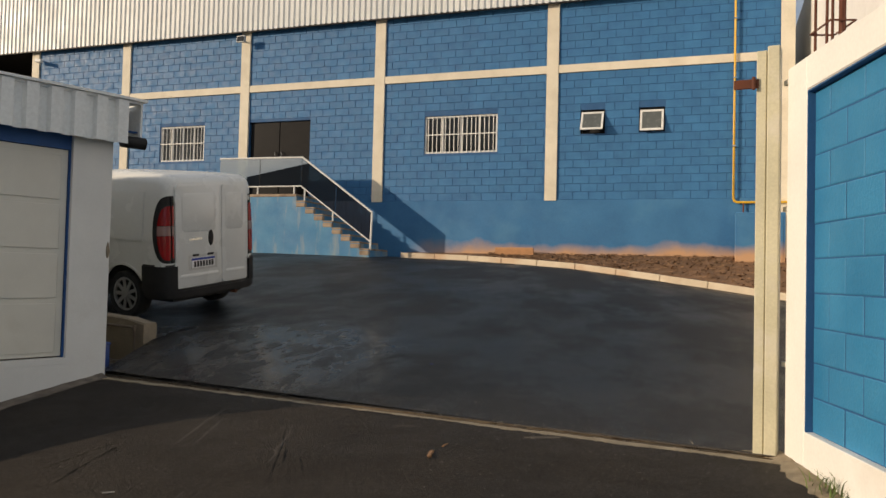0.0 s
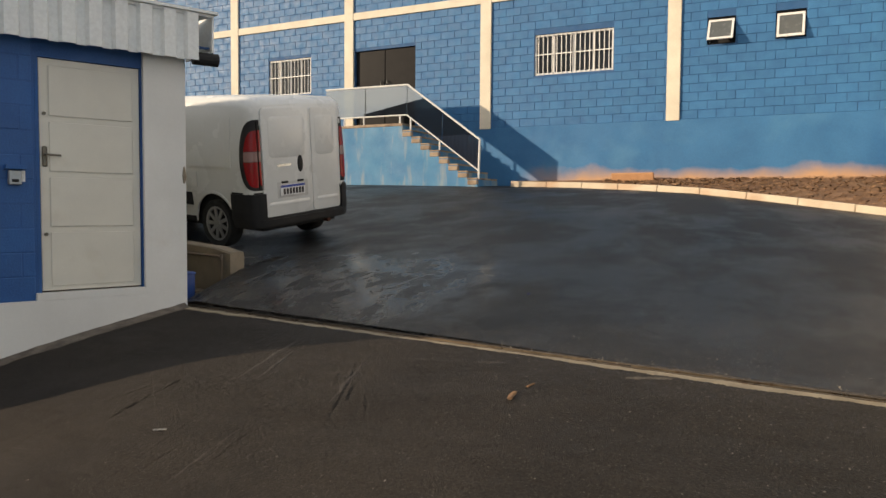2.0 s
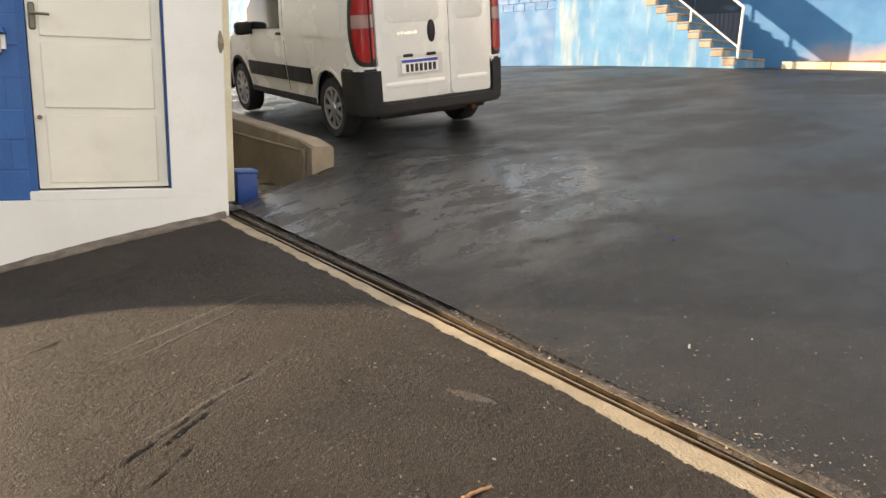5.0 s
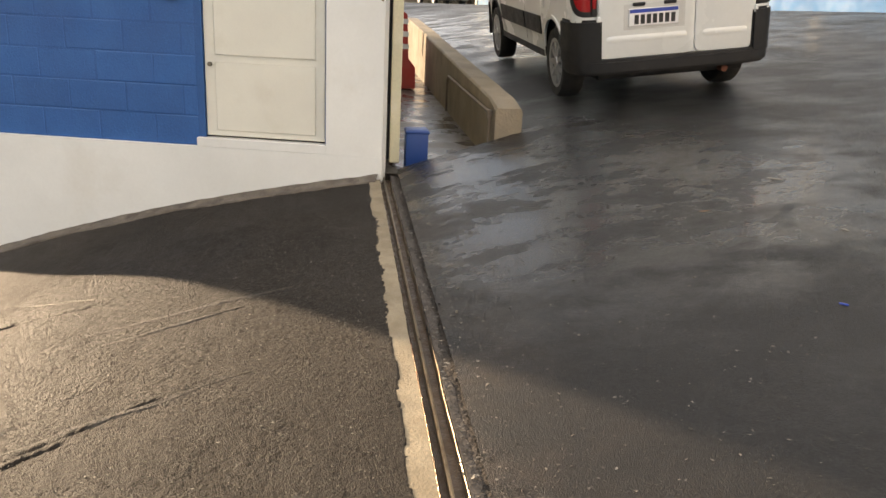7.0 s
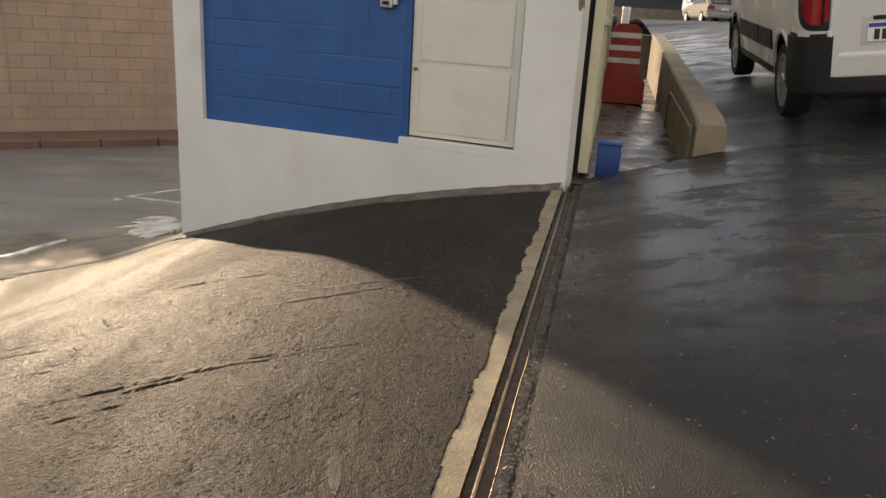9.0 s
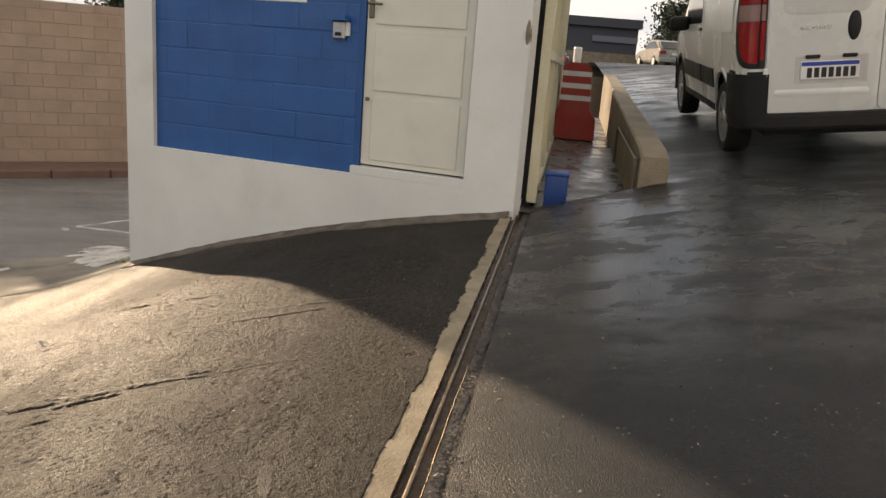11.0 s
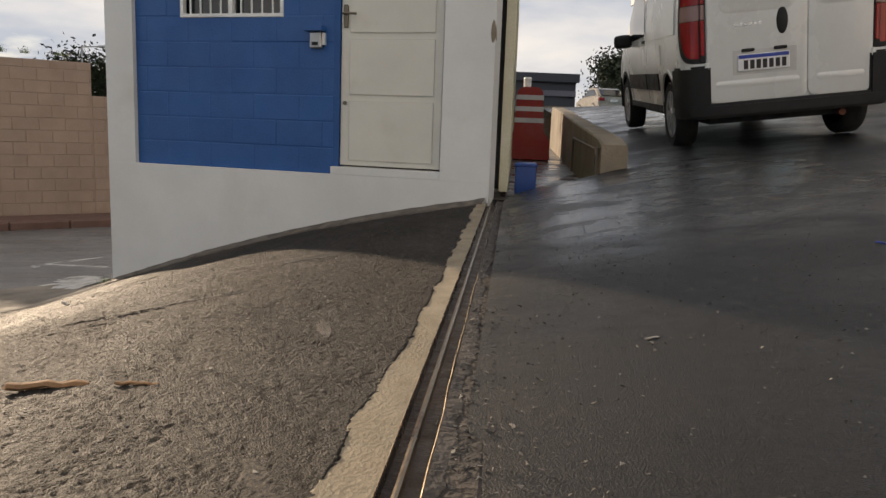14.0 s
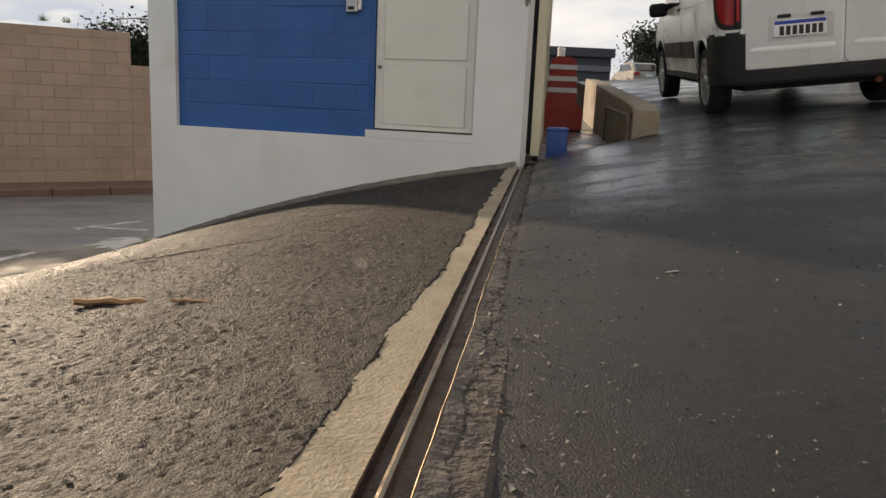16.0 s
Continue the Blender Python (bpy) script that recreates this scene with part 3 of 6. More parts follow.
XX, DD = np.meshgrid(dx, dd)
YY = RY + RS * (XX - RX) - DD
ZZ = np.vectorize(z_drive)(XX, YY)
ZZ += np.vectorize(lambda x, y, d: 0.005 * noise.noise((x * 1.1 + 5, y * 1.1, 0)) * min(1, d * 2))(XX, YY, DD)
patchy = 0.55 + 0.45 * np.clip(relief(XX.shape, 7, 140), -0.9, 1.4)
fade = np.clip((9.2 - XX) / 0.6, 0, 1) * np.clip((2.6 - DD) / 0.8, 0.7, 1)
ZZ += fade * (0.0010 * relief(XX.shape, 1, 0) + 0.0008 * relief(XX.shape, 2, 1) * patchy + 0.0007 * relief(XX.shape, 5, 40) * (DD < 2.3))
edge = np.array([strip_edge(x) for x in dx])
ZZ -= 0.03 * np.clip((edge[None, :] + 0.002 * relief(XX.shape, 9, 2) - DD) / 0.008, 0, 1)
GROOVES = ((6.093, -14.988, 5.705, -14.109, 0.8), (6.052, -14.768, 5.957, -14.546, 1.1), (4.614, -15.237, 4.676, -14.598, 0.9), (3.971, -16.609, 3.583, -16.156, 0.6), (5.239, -14.468, 5.067, -13.953, 0.45), (6.285, -14.916, 6.109, -14.654, 0.5), (5.228, -15.798, 5.246, -14.959, 0.4), (4.283, -15.042, 4.648, -14.569, 0.8), (5.722, -15.484, 5.716, -15.139, 0.7), (5.356, -15.646, 5.383, -15.347, 0.7), (5.092, -14.649, 4.952, -13.738, 0.4), (4.1, -15.9, 4.2, -15.1, 0.5))
for gi, (ga, gb_, gc, gd_, gk) in enumerate(GROOVES):
    gl_ = math.hypot(gc - ga, gd_ - gb_)
    ux, uy = (gc - ga) / gl_, (gd_ - gb_) / gl_
    al = ((XX - ga) * ux + (YY - gb_) * uy) / gl_
    ac = (XX - ga) * -uy + (YY - gb_) * ux + 0.006 * np.sin(al * 5 + gi)
    on = np.clip(al * 6, 0, 1) * np.clip((1 - al) * 6, 0, 1) * np.clip(0.75 + 0.25 * np.sin(al * 13 + gi * 2) + 0.2 * np.sin(al * 37 + gi), 0.3, 1.2)
    ZZ += 1.25 * gk * on * (0.0035 * np.exp(-((ac - 0.016) / 0.011) ** 2) - 0.0075 * np.exp(-(ac / 0.0075) ** 2))
nr, nc = XX.shape
idx = np.arange(nr * nc).reshape(nr, nc)
quads = np.stack([idx[:-1, :-1], idx[1:, :-1], idx[1:, 1:], idx[:-1, 1:]], -1).reshape(-1, 4)
me = bpy.data.meshes.new("driveway")
me.from_pydata(np.stack([XX, YY, ZZ], -1).reshape(-1, 3).tolist(), [], quads.tolist())
me.materials.append(M_DRIVE)
me.polygons.foreach_set("use_smooth", [True] * len(me.polygons))
tagged(new("driveway", me), "brown-grey worn asphalt driveway ramp sloping to the street", "driveway", kind="structure")

def street_pt(s, t, z):
    return (NS.x * s + TS.x * t, NS.y * s + TS.y * t, z)
ts = spread(-60, -24, 12) + spread(-23.8, -6, 90) + spread(-5, 60, 30)


def gutter_pt(s, t):
    x, y, _ = street_pt(s, t, 0)
    f = smoothstep(s, -8.15, -7.5)
    zd = z_drive(max(x, -0.5), min(y, rail_y(x) - 0.5)) if x > -3 else z_street(s)
    zd = max(zd, z_street(s) - 0.02)
    return (x, y, z_street(s) * (1 - f) + zd * f + 0.012 + 0.012 * noise.noise((x * 1.5, y * 1.5, 8)) - 0.06 * smoothstep(s + 0.25 * noise.noise((x * 1.1, y * 1.1, 3)), -6.75, -6.5))


alone("road", sheet(ts, [[street_pt(s, t, z_street(s)) for t in ts] for s in spread(-15.3, -7.6, 8)]), M_ROAD, "grey worn asphalt street", "road", kind="structure")
alone("gutter", sheet(ts, [[gutter_pt(s, t) for t in ts] for s in spread(-8.15, -6.4, 22)]), M_GUTTER, "wet cracked cement gutter beside the street", "gutter", kind="structure")
alone("pavement", sheet(ts, [[street_pt(s, t, -3.06) for t in ts] for s in (-16.4, -15.46)]), M_REDPAVE, "narrow reddish pavement below the block wall", "pavement", kind="structure")
for i in range(26):
    t0 = -26 + i * 1.0
    bm = B(-0.085, 0.085, 0.006, 0.994, -0.12, 0.128, bevel=0.02)
    m = Matrix(((NS.x, TS.x, 0, 0), (NS.y, TS.y, 0, 0), (0, 0, 1, 0), (0, 0, 0, 1)))
    m.translation = street_pt(-15.38, t0, -3.18)
    alone("kerb_stone", bm, M_REDPAVE, "weathered reddish kerb stone along the street pavement", "kerb", "street kerb stones", kind="structure", m=m)

# rail: cement strip, steel channel, broken asphalt lip
def strip_mesh(off0, off1, lift, wob, seed, x0=2.95, x1=9.3, n=1100, depth=0.06, rise=0.0, taper=lambda x: 1.0):
    bm = bmesh.new()
    rows = []
    for i in range(n + 1):
        x = x0 + (x1 - x0) * i / n
        a = off0 * taper(x) + 0.7 * wob * noise.noise((x * 2.3, seed, 0)) + 0.25 * wob * noise.noise((x * 9, seed, 3)) + 0.2 * wob * noise.noise((x * 29, seed, 9)) + 0.16 * wob * noise.noise((x * 97, seed, 4))
        z = -1.60 + lift + 0.004 * noise.noise((x * 6, seed, 7))
        y = rail_y(x)
        rows.append([bm.verts.new((x, y + a, z - depth)), bm.verts.new((x, y + a, z - 0.004 + rise)), bm.verts.new((x, y + a * 0.9 + off1 * 0.1, z + rise * 0.9)), bm.verts.new((x, y + off1, z)), bm.verts.new((x, y + off1, z - depth))])
    for s, t in zip(rows, rows[1:]):
        for k in range(4):
            bm.faces.new((s[k], t[k], t[k + 1], s[k + 1]))
    bmesh.ops.recalc_face_normals(bm, faces=bm.faces[:])
    return bm
rail = thing("gate_rail", pose(0, 0, 0), "worn steel sliding-gate rail set in a cement strip", "rail", kind="structure")
part("cement_strip", strip_mesh(-1.0, -0.006, 0.004, 0.0, 1.0, rise=-0.002, taper=lambda x: strip_edge(x) + 0.016), M_STRIP, rail, "rough yellowish cement")
part("channel_bed", strip_mesh(0.072, -0.010, -0.020, 0.0, 2.0, depth=0.03), M_CHANNEL, rail, "rusty brown channel floor")
part("joint_filler", strip_mesh(0.160, 0.066, 0.004, 0.0, 5.0), M_DARKMORTAR, rail, "dark crumbled joint")
part("cement_lip", strip_mesh(0.104, 0.070, 0.012, 0.05, 6.0, rise=-0.007), M_LIPDARK, rail, "grey-brown broken mortar edge")


def flange(off, wob, top, seed, thick=0.004, n=420):
    bm_ = bmesh.new()
    rows_ = []
    for i in range(n + 1):
        x = 2.5 + 6.8 * i / n
        o = off + wob * (noise.noise((x * 1.7, seed, 0)) + 0.6 * noise.noise((x * 6.0, seed, 4)))
        z = -1.60 + top + 0.35 * wob * noise.noise((x * 9.0, seed, 8))
        y = rail_y(x) + o
        rows_.append([bm_.verts.new(p) for p in ((x, y - thick / 2, -1.66), (x, y - thick / 2, z - 0.002), (x, y, z), (x, y + thick / 2, z - 0.002), (x, y + thick / 2, -1.66))])
    for a_, c_ in zip(rows_, rows_[1:]):
        for k in range(4):
            bm_.faces.new((a_[k], a_[k + 1], c_[k + 1], c_[k]))
    bmesh.ops.recalc_face_normals(bm_, faces=bm_.faces[:])
    return bm_


part("rail_flange", flange(-0.005, 0.0015, 0.006, 1.0), M_STEEL, rail)
part("rail_bar", flange(0.026, 0.0, 0.004, 2.0, thick=0.010), M_POLISHED, rail, "steel bar polished by the gate rollers")
part("rail_flange", flange(0.066, 0.006, 0.008, 3.0), M_POLISHED, rail, "bent steel lip, rubbed bright")

# ---- the blue hall ----
ZB0, ZB1, ZTOP, ZPL = 4.60, 4.80, 6.40, 1.40       # band, wall top, plinth top
COLS = [-12.25, -8.58, -4.28, 0.0, 4.76, 10.2]
W1, W2 = (-7.25, -5.66, 2.66, 3.72), (1.33, 3.34, 2.66, 3.66)
S1, S2 = (5.48, 6.08, 3.04, 3.64), (6.90, 7.50, 3.04, 3.64)
DOOR = (-4.10, -2.12, 1.50, 3.73)
HOLES = [W1, W2, S1, S2, DOOR]
hall = thing("blue_hall", pose(0, 0, 0), "long blue-painted block hall with cream concrete columns", "building", kind="structure")
part("wall", wall_with_holes(bmesh.new(), -12.25, 10.3, -0.6, ZTOP + 0.3, 0.0, 0.2, HOLES), M_BLUE_J, hall)
part("plinth", B(-12.4, 10.3, -0.035, -0.002, -0.9, ZPL), M_PLINTH, hall, "smooth blue plaster plinth with faded patches")
part("side_wall", B(10.1, 10.3, 0.2, 9, -0.9, ZTOP + 0.3), M_WHITEWALL, hall)
part("back_wall", B(-12.25, 10.3, 9, 9.2, -0.9, 8.6), M_WHITEWALL, hall)
part("floor_slab", B(-12.25, 10.1, 0.2, 9, 1.5, 1.7), M_CONCRETE, hall)
part("roof", B(-38, 10.6, -0.1, 9.4, 8.55, 8.65), M_SHEET, hall)
for x in COLS:
    lo = -0.6 if x in (-12.25, 10.2) else (1.38 if x >= 0 else 1.0)
    part("column", B(x - 0.15, x + 0.15, -0.055, 0.1, lo, ZTOP + 0.1, bevel=0.006), M_CREAM, hall, "cream-painted concrete column")
for a, c in zip(COLS, COLS[1:]):
    part("beam", B(a + 0.15, c - 0.15, -0.045, 0.1, ZB0, ZB1, bevel=0.005), M_CREAM, hall, "cream-painted concrete tie beam")
# open bay and further wall to the left
part("bay_back", B(-17.5, -12.4, 6.0, 6.2, -0.4, 8), M_ROOM, hall)
part("bay_side", B(-17.6, -17.4, 0.0, 6.2, -0.4, 8), M_ROOM, hall)
part("bay_ceiling", B(-17.6, -12.3, 0.0, 6.2, 6.6, 6.7), M_ROOM, hall)
part("far_wall", B(-36, -17.4, 0.0, 0.2, -0.4, ZTOP + 0.3), M_STAIRWALL, hall, "pale blue plastered wall")
for x in (-17.4, -24.0, -30.0, -35.9):
    part("column", B(x - 0.15, x + 0.15, -0.05, 0.1, -0.3, ZTOP + 0.1, bevel=0.006), M_CREAM, hall)


def corrugated(length, height, pitch, depth, trapezoid=True):
    """An upright ribbed sheet along x, from z = 0 up, ribs towards -y, with thickness."""
    bm = bmesh.new()
    prof = []
    n = int(length / pitch)
    for i in range(n):
        x = i * pitch
        prof += [(x, 0), (x + 0.32 * pitch, 0), (x + 0.42 * pitch, -depth), (x + 0.90 * pitch, -depth)]
    prof.append((n * pitch, 0))
    ring = [[bm.verts.new((x, y + o, z)) for x, y in prof] for o, z in ((0, 0), (0, height), (0.004, height), (0.004, 0))]
    for a, c in zip(ring, ring[1:] + ring[:1]):
        for i in range(len(prof) - 1):
            bm.faces.new((a[i], a[i + 1], c[i + 1], c[i]))
    bmesh.ops.recalc_face_normals(bm, faces=bm.faces[:])
    return bm


part("fascia", corrugated(49, 2.2, 0.17, 0.035), M_SHEET, hall, "white ribbed steel fascia sheeting", m=pose(-38, -0.16, 6.36))
part("fascia_trim", B(-38, 11, -0.19, -0.14, 6.33, 6.375), M_PLASTIC, hall)


def barred_window(x0, x1, z0, z1, bars, leaves):
    w = thing("window_1", pose(0, 0, 0), "white sliding window behind a white vertical bar grille", "window", "barred windows", kind="structure")
    f = bmesh.new()
    for a in ((x0, x1, z0, z0 + 0.05), (x0, x1, z1 - 0.05, z1), (x0, x0 + 0.05, z0 + 0.05, z1 - 0.05), (x1 - 0.05, x1, z0 + 0.05, z1 - 0.05)):
        box(f, a[0], a[1], 0.03, 0.10, a[2], a[3], bevel=0.004)
    part("window_frame", f, M_WHITEMETAL, w)
    for i in range(1, leaves):
        x = x0 + (x1 - x0) * i / leaves
        part("mullion", B(x - 0.03, x + 0.03, 0.05, 0.09, z0 + 0.05, z1 - 0.05, bevel=0.004), M_WHITEMETAL, w)
    for i in range(leaves):
        a, c = x0 + (x1 - x0) * i / leaves, x0 + (x1 - x0) * (i + 1) / leaves
        part("pane", B(a + 0.03, c - 0.03, 0.075, 0.08, z0 + 0.05, z1 - 0.05), M_DARKGLASS, w)
    for i in range(bars):
        x = x0 + 0.05 + (x1 - x0 - 0.1) * (i + 0.5) / bars
        part("bar", cyl(bmesh.new(), (x, 0.01, z0 + 0.02), (x, 0.01, z1 - 0.02), 0.011, n=8), M_WHITEMETAL, w)
    part("cross_bar", B(x0 + 0.01, x1 - 0.01, 0.002, 0.012, (z0 + z1) / 2 - 0.01, (z0 + z1) / 2 + 0.015), M_WHITEMETAL, w)
    return w


barred_window(*W1, 12, 4)
barred_window(*W2, 16, 4)


def awning_window(x0, x1, z0, z1, tilt):
    w = thing("window_2", pose(0, 0, 0), "small tilted-open awning window in a white frame", "window", "small awning windows", kind="structure")
    f = bmesh.new()
    for a in ((x0, x1, z0, z0 + 0.03), (x0, x1, z1 - 0.03, z1), (x0, x0 + 0.03, z0 + 0.03, z1 - 0.03), (x1 - 0.03, x1, z0 + 0.03, z1 - 0.03)):
        box(f, a[0], a[1], 0.03, 0.12, a[2], a[3])
    part("window_frame", f, M_DARKDOOR, w)
    # black sheet standing for the unlit room behind the opening
    part("void", B(x0 + 0.03, x1 - 0.03, 0.15, 0.16, z0 + 0.03, z1 - 0.03), M_BLACK, w)
    h, wd = z1 - z0 - 0.06, x1 - x0 - 0.05
    sash = bmesh.new()
    for a in ((-wd / 2, wd / 2, -h, -h + 0.055), (-wd / 2, wd / 2, -0.055, 0), (-wd / 2, -wd / 2 + 0.05, -h + 0.055, -0.055), (wd / 2 - 0.05, wd / 2, -h + 0.055, -0.055)):
        box(sash, a[0], a[1], -0.03, 0.0, a[2], a[3], bevel=0.004)
    m = pose((x0 + x1) / 2, 0.02, z1 - 0.07, -tilt)
    s = part("sash", sash, M_WHITEMETAL, w, m=m)
    part("pane", B(-wd / 2 + 0.04, wd / 2 - 0.04, -0.018, -0.012, -h + 0.05, -0.05), plain("frosted_pane", (0.10, 0.11, 0.11), 0.25, bump=0.0), s)


awning_window(*S1, 28)
awning_window(*S2, 14)

door = thing("door_1", pose(0, 0, 0), "dark closed double door at the head of the stair", "door", kind="structure")
for a, c in ((DOOR[0], -3.14), (-3.13, DOOR[1])):
    leaf = part("leaf", B(a + 0.01, c, 0.06, 0.11, DOOR[2], DOOR[3] - 0.01, bevel=0.006), M_DARKDOOR, door)
for x in (-3.24, -3.03):
    h = bmesh.new()
    tube(h, [(x, 0.06, 2.55), (x, 0.0, 2.57), (x, 0.0, 2.83), (x, 0.06, 2.85)], 0.016)
    part("door_handle", h, M_CHROME, door, "upright chrome pull handle")
# black panel behind the leaves, painting the shade in the gaps round them
part("lintel_shadow_gap", B(DOOR[0], DOOR[1], 0.12, 0.2, DOOR[2], DOOR[3]), M_BLACK, door)

# ---- stair with glass balustrade ----
stair = thing("entrance_stair", pose(0, 0, -0.1), "concrete entrance stair with peeling blue side wall", "stair", kind="structure")
YF, YB = -1.24, -0.04
n_steps, xt, xb, zt = 9, -1.78, 0.36, 1.50 + 0.1
rise, run = zt / n_steps, (xb - xt) / (n_steps - 1)
outline = [(-4.24, -0.35), (xb + 0.02, -0.35)]
for i in range(n_steps - 1):
    x = xb - i * run
    outline += [(x, rise * (i + 1)), (x - run, rise * (i + 1))]
outline += [(xt, zt), (-4.24, zt)]
clean = []
for p in outline:
    if not clean or (abs(p[0] - clean[-1][0]) + abs(p[1] - clean[-1][1])) > 1e-4:
        clean.append(p)
part("side_wall", profile_solid(bmesh.new(), [(x, z - 0.045 if z > 0 else z) for x, z in clean], YF, YB), M_STAIRWALL, stair, "faded blue plaster with rusty runs")
for i in range(n_steps - 1):
    x = xb - i * run
    bm = B(x - run - 0.02, x + 0.004, YF + 0.004, YB, rise * (i + 1) - 0.042, rise * (i + 1), bevel=0.012)
    part("tread", bm, M_STEP, stair, "worn bare concrete tread")
    part("nosing_block", B(x - run, x + 0.005, YF - 0.012, YF + 0.10, rise * i + 0.0, rise * (i + 1) - 0.05, bevel=0.02), M_STEP, stair)
part("landing", B(-4.26, xt, YF - 0.012, YB, zt - 0.075, zt, bevel=0.015), M_STEP, stair, "worn concrete landing edge")

rail_t = [(-4.25, 2.50), (-1.68, 2.48), (0.385, 1.01)]
rail_b = [(-4.25, 1.715), (-1.70, 1.715), (0.36, 0.255)]
YG = -1.15
bal = thing("glass_balustrade", pose(0, 0, 0), "reflective glass stair balustrade with white metal handrail", "railing", kind="structure")
for pts, r in ((rail_t, 0.026), (rail_b, 0.02)):
    part("handrail", tube(bmesh.new(), [(x, YG, z) for x, z in pts], r, 8), M_WHITEMETAL, bal, smooth=True)
part("end_post", tube(bmesh.new(), [(0.385, YG, 1.01), (0.36, YG, 0.04)], 0.026), M_WHITEMETAL, bal, smooth=True)
for x, z0, z1 in ((-4.10, 1.48, 1.715), (-3.64, 1.48, 1.715), (-3.02, 1.48, 1.715), (-1.90, 1.48, 1.715), (-1.58, 1.30, 1.64), (-0.73, 0.76, 1.04)):
    part("post", cyl(bmesh.new(), (x, YG, z0), (x, YG, z1), 0.022, n=10), M_WHITEMETAL, bal)
for (a, c), (d, e) in zip(zip(rail_t, rail_t[1:]), zip(rail_b, rail_b[1:])):
    for k in range(2):
        def at(p, q, f):
            return (p[0] + (q[0] - p[0]) * f, p[1] + (q[1] - p[1]) * f)
        o = [at(d, e, k / 2 + 0.004), at(d, e, k / 2 + 0.496), at(a, c, k / 2 + 0.496), at(a, c, k / 2 + 0.004)]
        g = part("glass_pane", profile_solid(bmesh.new(), o, YG - 0.005, YG + 0.005), M_GLASS, bal, "grey reflective safety glass")

# ---- kerb, soil strip, board, gas pipe ----
KX = spread(0.95, 11.4, 11)
def kerb_y(x):
    return -0.50 if x < 2.3 else -0.50 - 0.30 * (x - 2.3) - 0.012 * (x - 2.3) ** 2
soil_rows = []
for k in range(13):
    f = k / 12
    soil_rows.append([(x, (kerb_y(x) + 0.1) * (1 - f) + 0.0 * f, (z_yard(x, kerb_y(x)) + 0.10) * (1 - f) + 0.04 * f + 0.03 * noise.noise((x * 2.2, f * 3, 4)) * math.sin(math.pi * f)) for x in spread(0.95, 11.4, 90)])
alone("soil_strip", sheet(KX, soil_rows), M_SOIL, "strip of bare reddish soil below the hall wall", "soil", kind="structure", smooth=True)
for i, (a, c) in enumerate(zip(KX, KX[1:])):
    p, q = Vector((a, kerb_y(a), z_yard(a, kerb_y(a)))), Vector((c, kerb_y(c), z_yard(c, kerb_y(c))))
    L = (q - p).length
    bm = B(0.004, L - 0.004, -0.05, 0.06, -0.15, 0.13, bevel=0.014)
    yaw, pit = math.degrees(math.atan2(q.y - p.y, q.x - p.x)), math.degrees(math.asin((q.z - p.z) / L))
    alone("kerb_stone", bm, M_KERB, "pale concrete kerb stone stained by red soil", "kerb", "yard kerb stones", kind="structure", m=pose(p.x, p.y, p.z, 0, -pit, yaw))
verts, faces = [], []
rl = random.Random(4)
for _ in range(2600):
    x = rl.uniform(3.2, 11.0)
    f = rl.random() ** 0.8
    y0 = kerb_y(x) + 0.12
    y = y0 * (1 - f)
    z = (z_yard(x, kerb_y(x)) + 0.10) * (1 - f) + 0.04 * f + 0.012
    s, a, t = rl.uniform(0.015, 0.06), rl.uniform(0, 6.28), rl.uniform(-0.6, 0.9)
    base = len(verts)
    for px, py in ((-s, -0.4 * s), (s, -0.4 * s), (s * 0.8, 0.4 * s), (-s * 0.8, 0.4 * s)):
        verts.append((x + px * math.cos(a) - py * math.sin(a), y + px * math.sin(a) + py * math.cos(a), z + px * t * 0.5 + abs(px) * 0.3))
    verts.append((x, y, z + 0.5 * s))
    faces += [(base, base + 1, base + 4), (base + 1, base + 2, base + 4), (base + 2, base + 3, base + 4), (base + 3, base, base + 4)]
me = bpy.data.meshes.new("litter")
me.from_pydata(verts, [], faces)
me.materials.append(M_LITTER)
tagged(new("litter", me), "dry brown leaves and clods on the soil strip", "litter", kind="stuff")
alone("clay_board", B(-0.50, 0.50, -0.03, 0.03, 0.0, 0.24, bevel=0.012), M_TERRACOTTA, "weathered terracotta-coloured board leaning on the wall", "board", m=pose(3.92, -0.22, -0.05, 14, 0, -3))

pipe = thing("gas_pipe", pose(0, 0, 0), "yellow gas pipe running down the hall wall", "pipe")
part("pipe", tube(bmesh.new(), [(9.06, -0.10, 6.6), (9.06, -0.10, 1.40), (9.08, -0.10, 1.33), (9.14, -0.10, 1.30), (10.6, -0.10, 1.30)], 0.028, 10), M_YELLOW, pipe, smooth=True)
for z in (5.6, 4.2, 2.6):
    part("clamp", B(9.02, 9.10, -0.135, -0.0, z, z + 0.03), M_CHROME, pipe)
part("bracket", tube(bmesh.new(), [(9.28, -0.1, 1.30), (9.28, -0.1, 1.05), (9.26, -0.05, 0.98)], 0.02), M_RUST, pipe)
cab = thing("gas_cabinet", pose(9.62, -0.32, -0.25), "blue painted gas meter cabinet against the wall", "cabinet")
part("body", B(-0.52, 0.52, -0.24, 0.26, 0, 1.28, bevel=0.01), M_PLINTH, cab)
part("door", B(-0.47, 0.47, -0.258, -0.243, 0.08, 1.20, bevel=0.006), M_PLINTH, cab)
flood = thing("flood_lamp", pose(-4.28, -0.05, 6.02), "small grey flood lamp fixed to a column", "lamp")
part("housing", B(-0.14, 0.14, -0.30, -0.22, -0.02, 0.18, bevel=0.015), M_ALLOY, flood)
part("lens", B(-0.11, 0.11, -0.312, -0.302, 0.01, 0.15), M_DARKGLASS, flood)
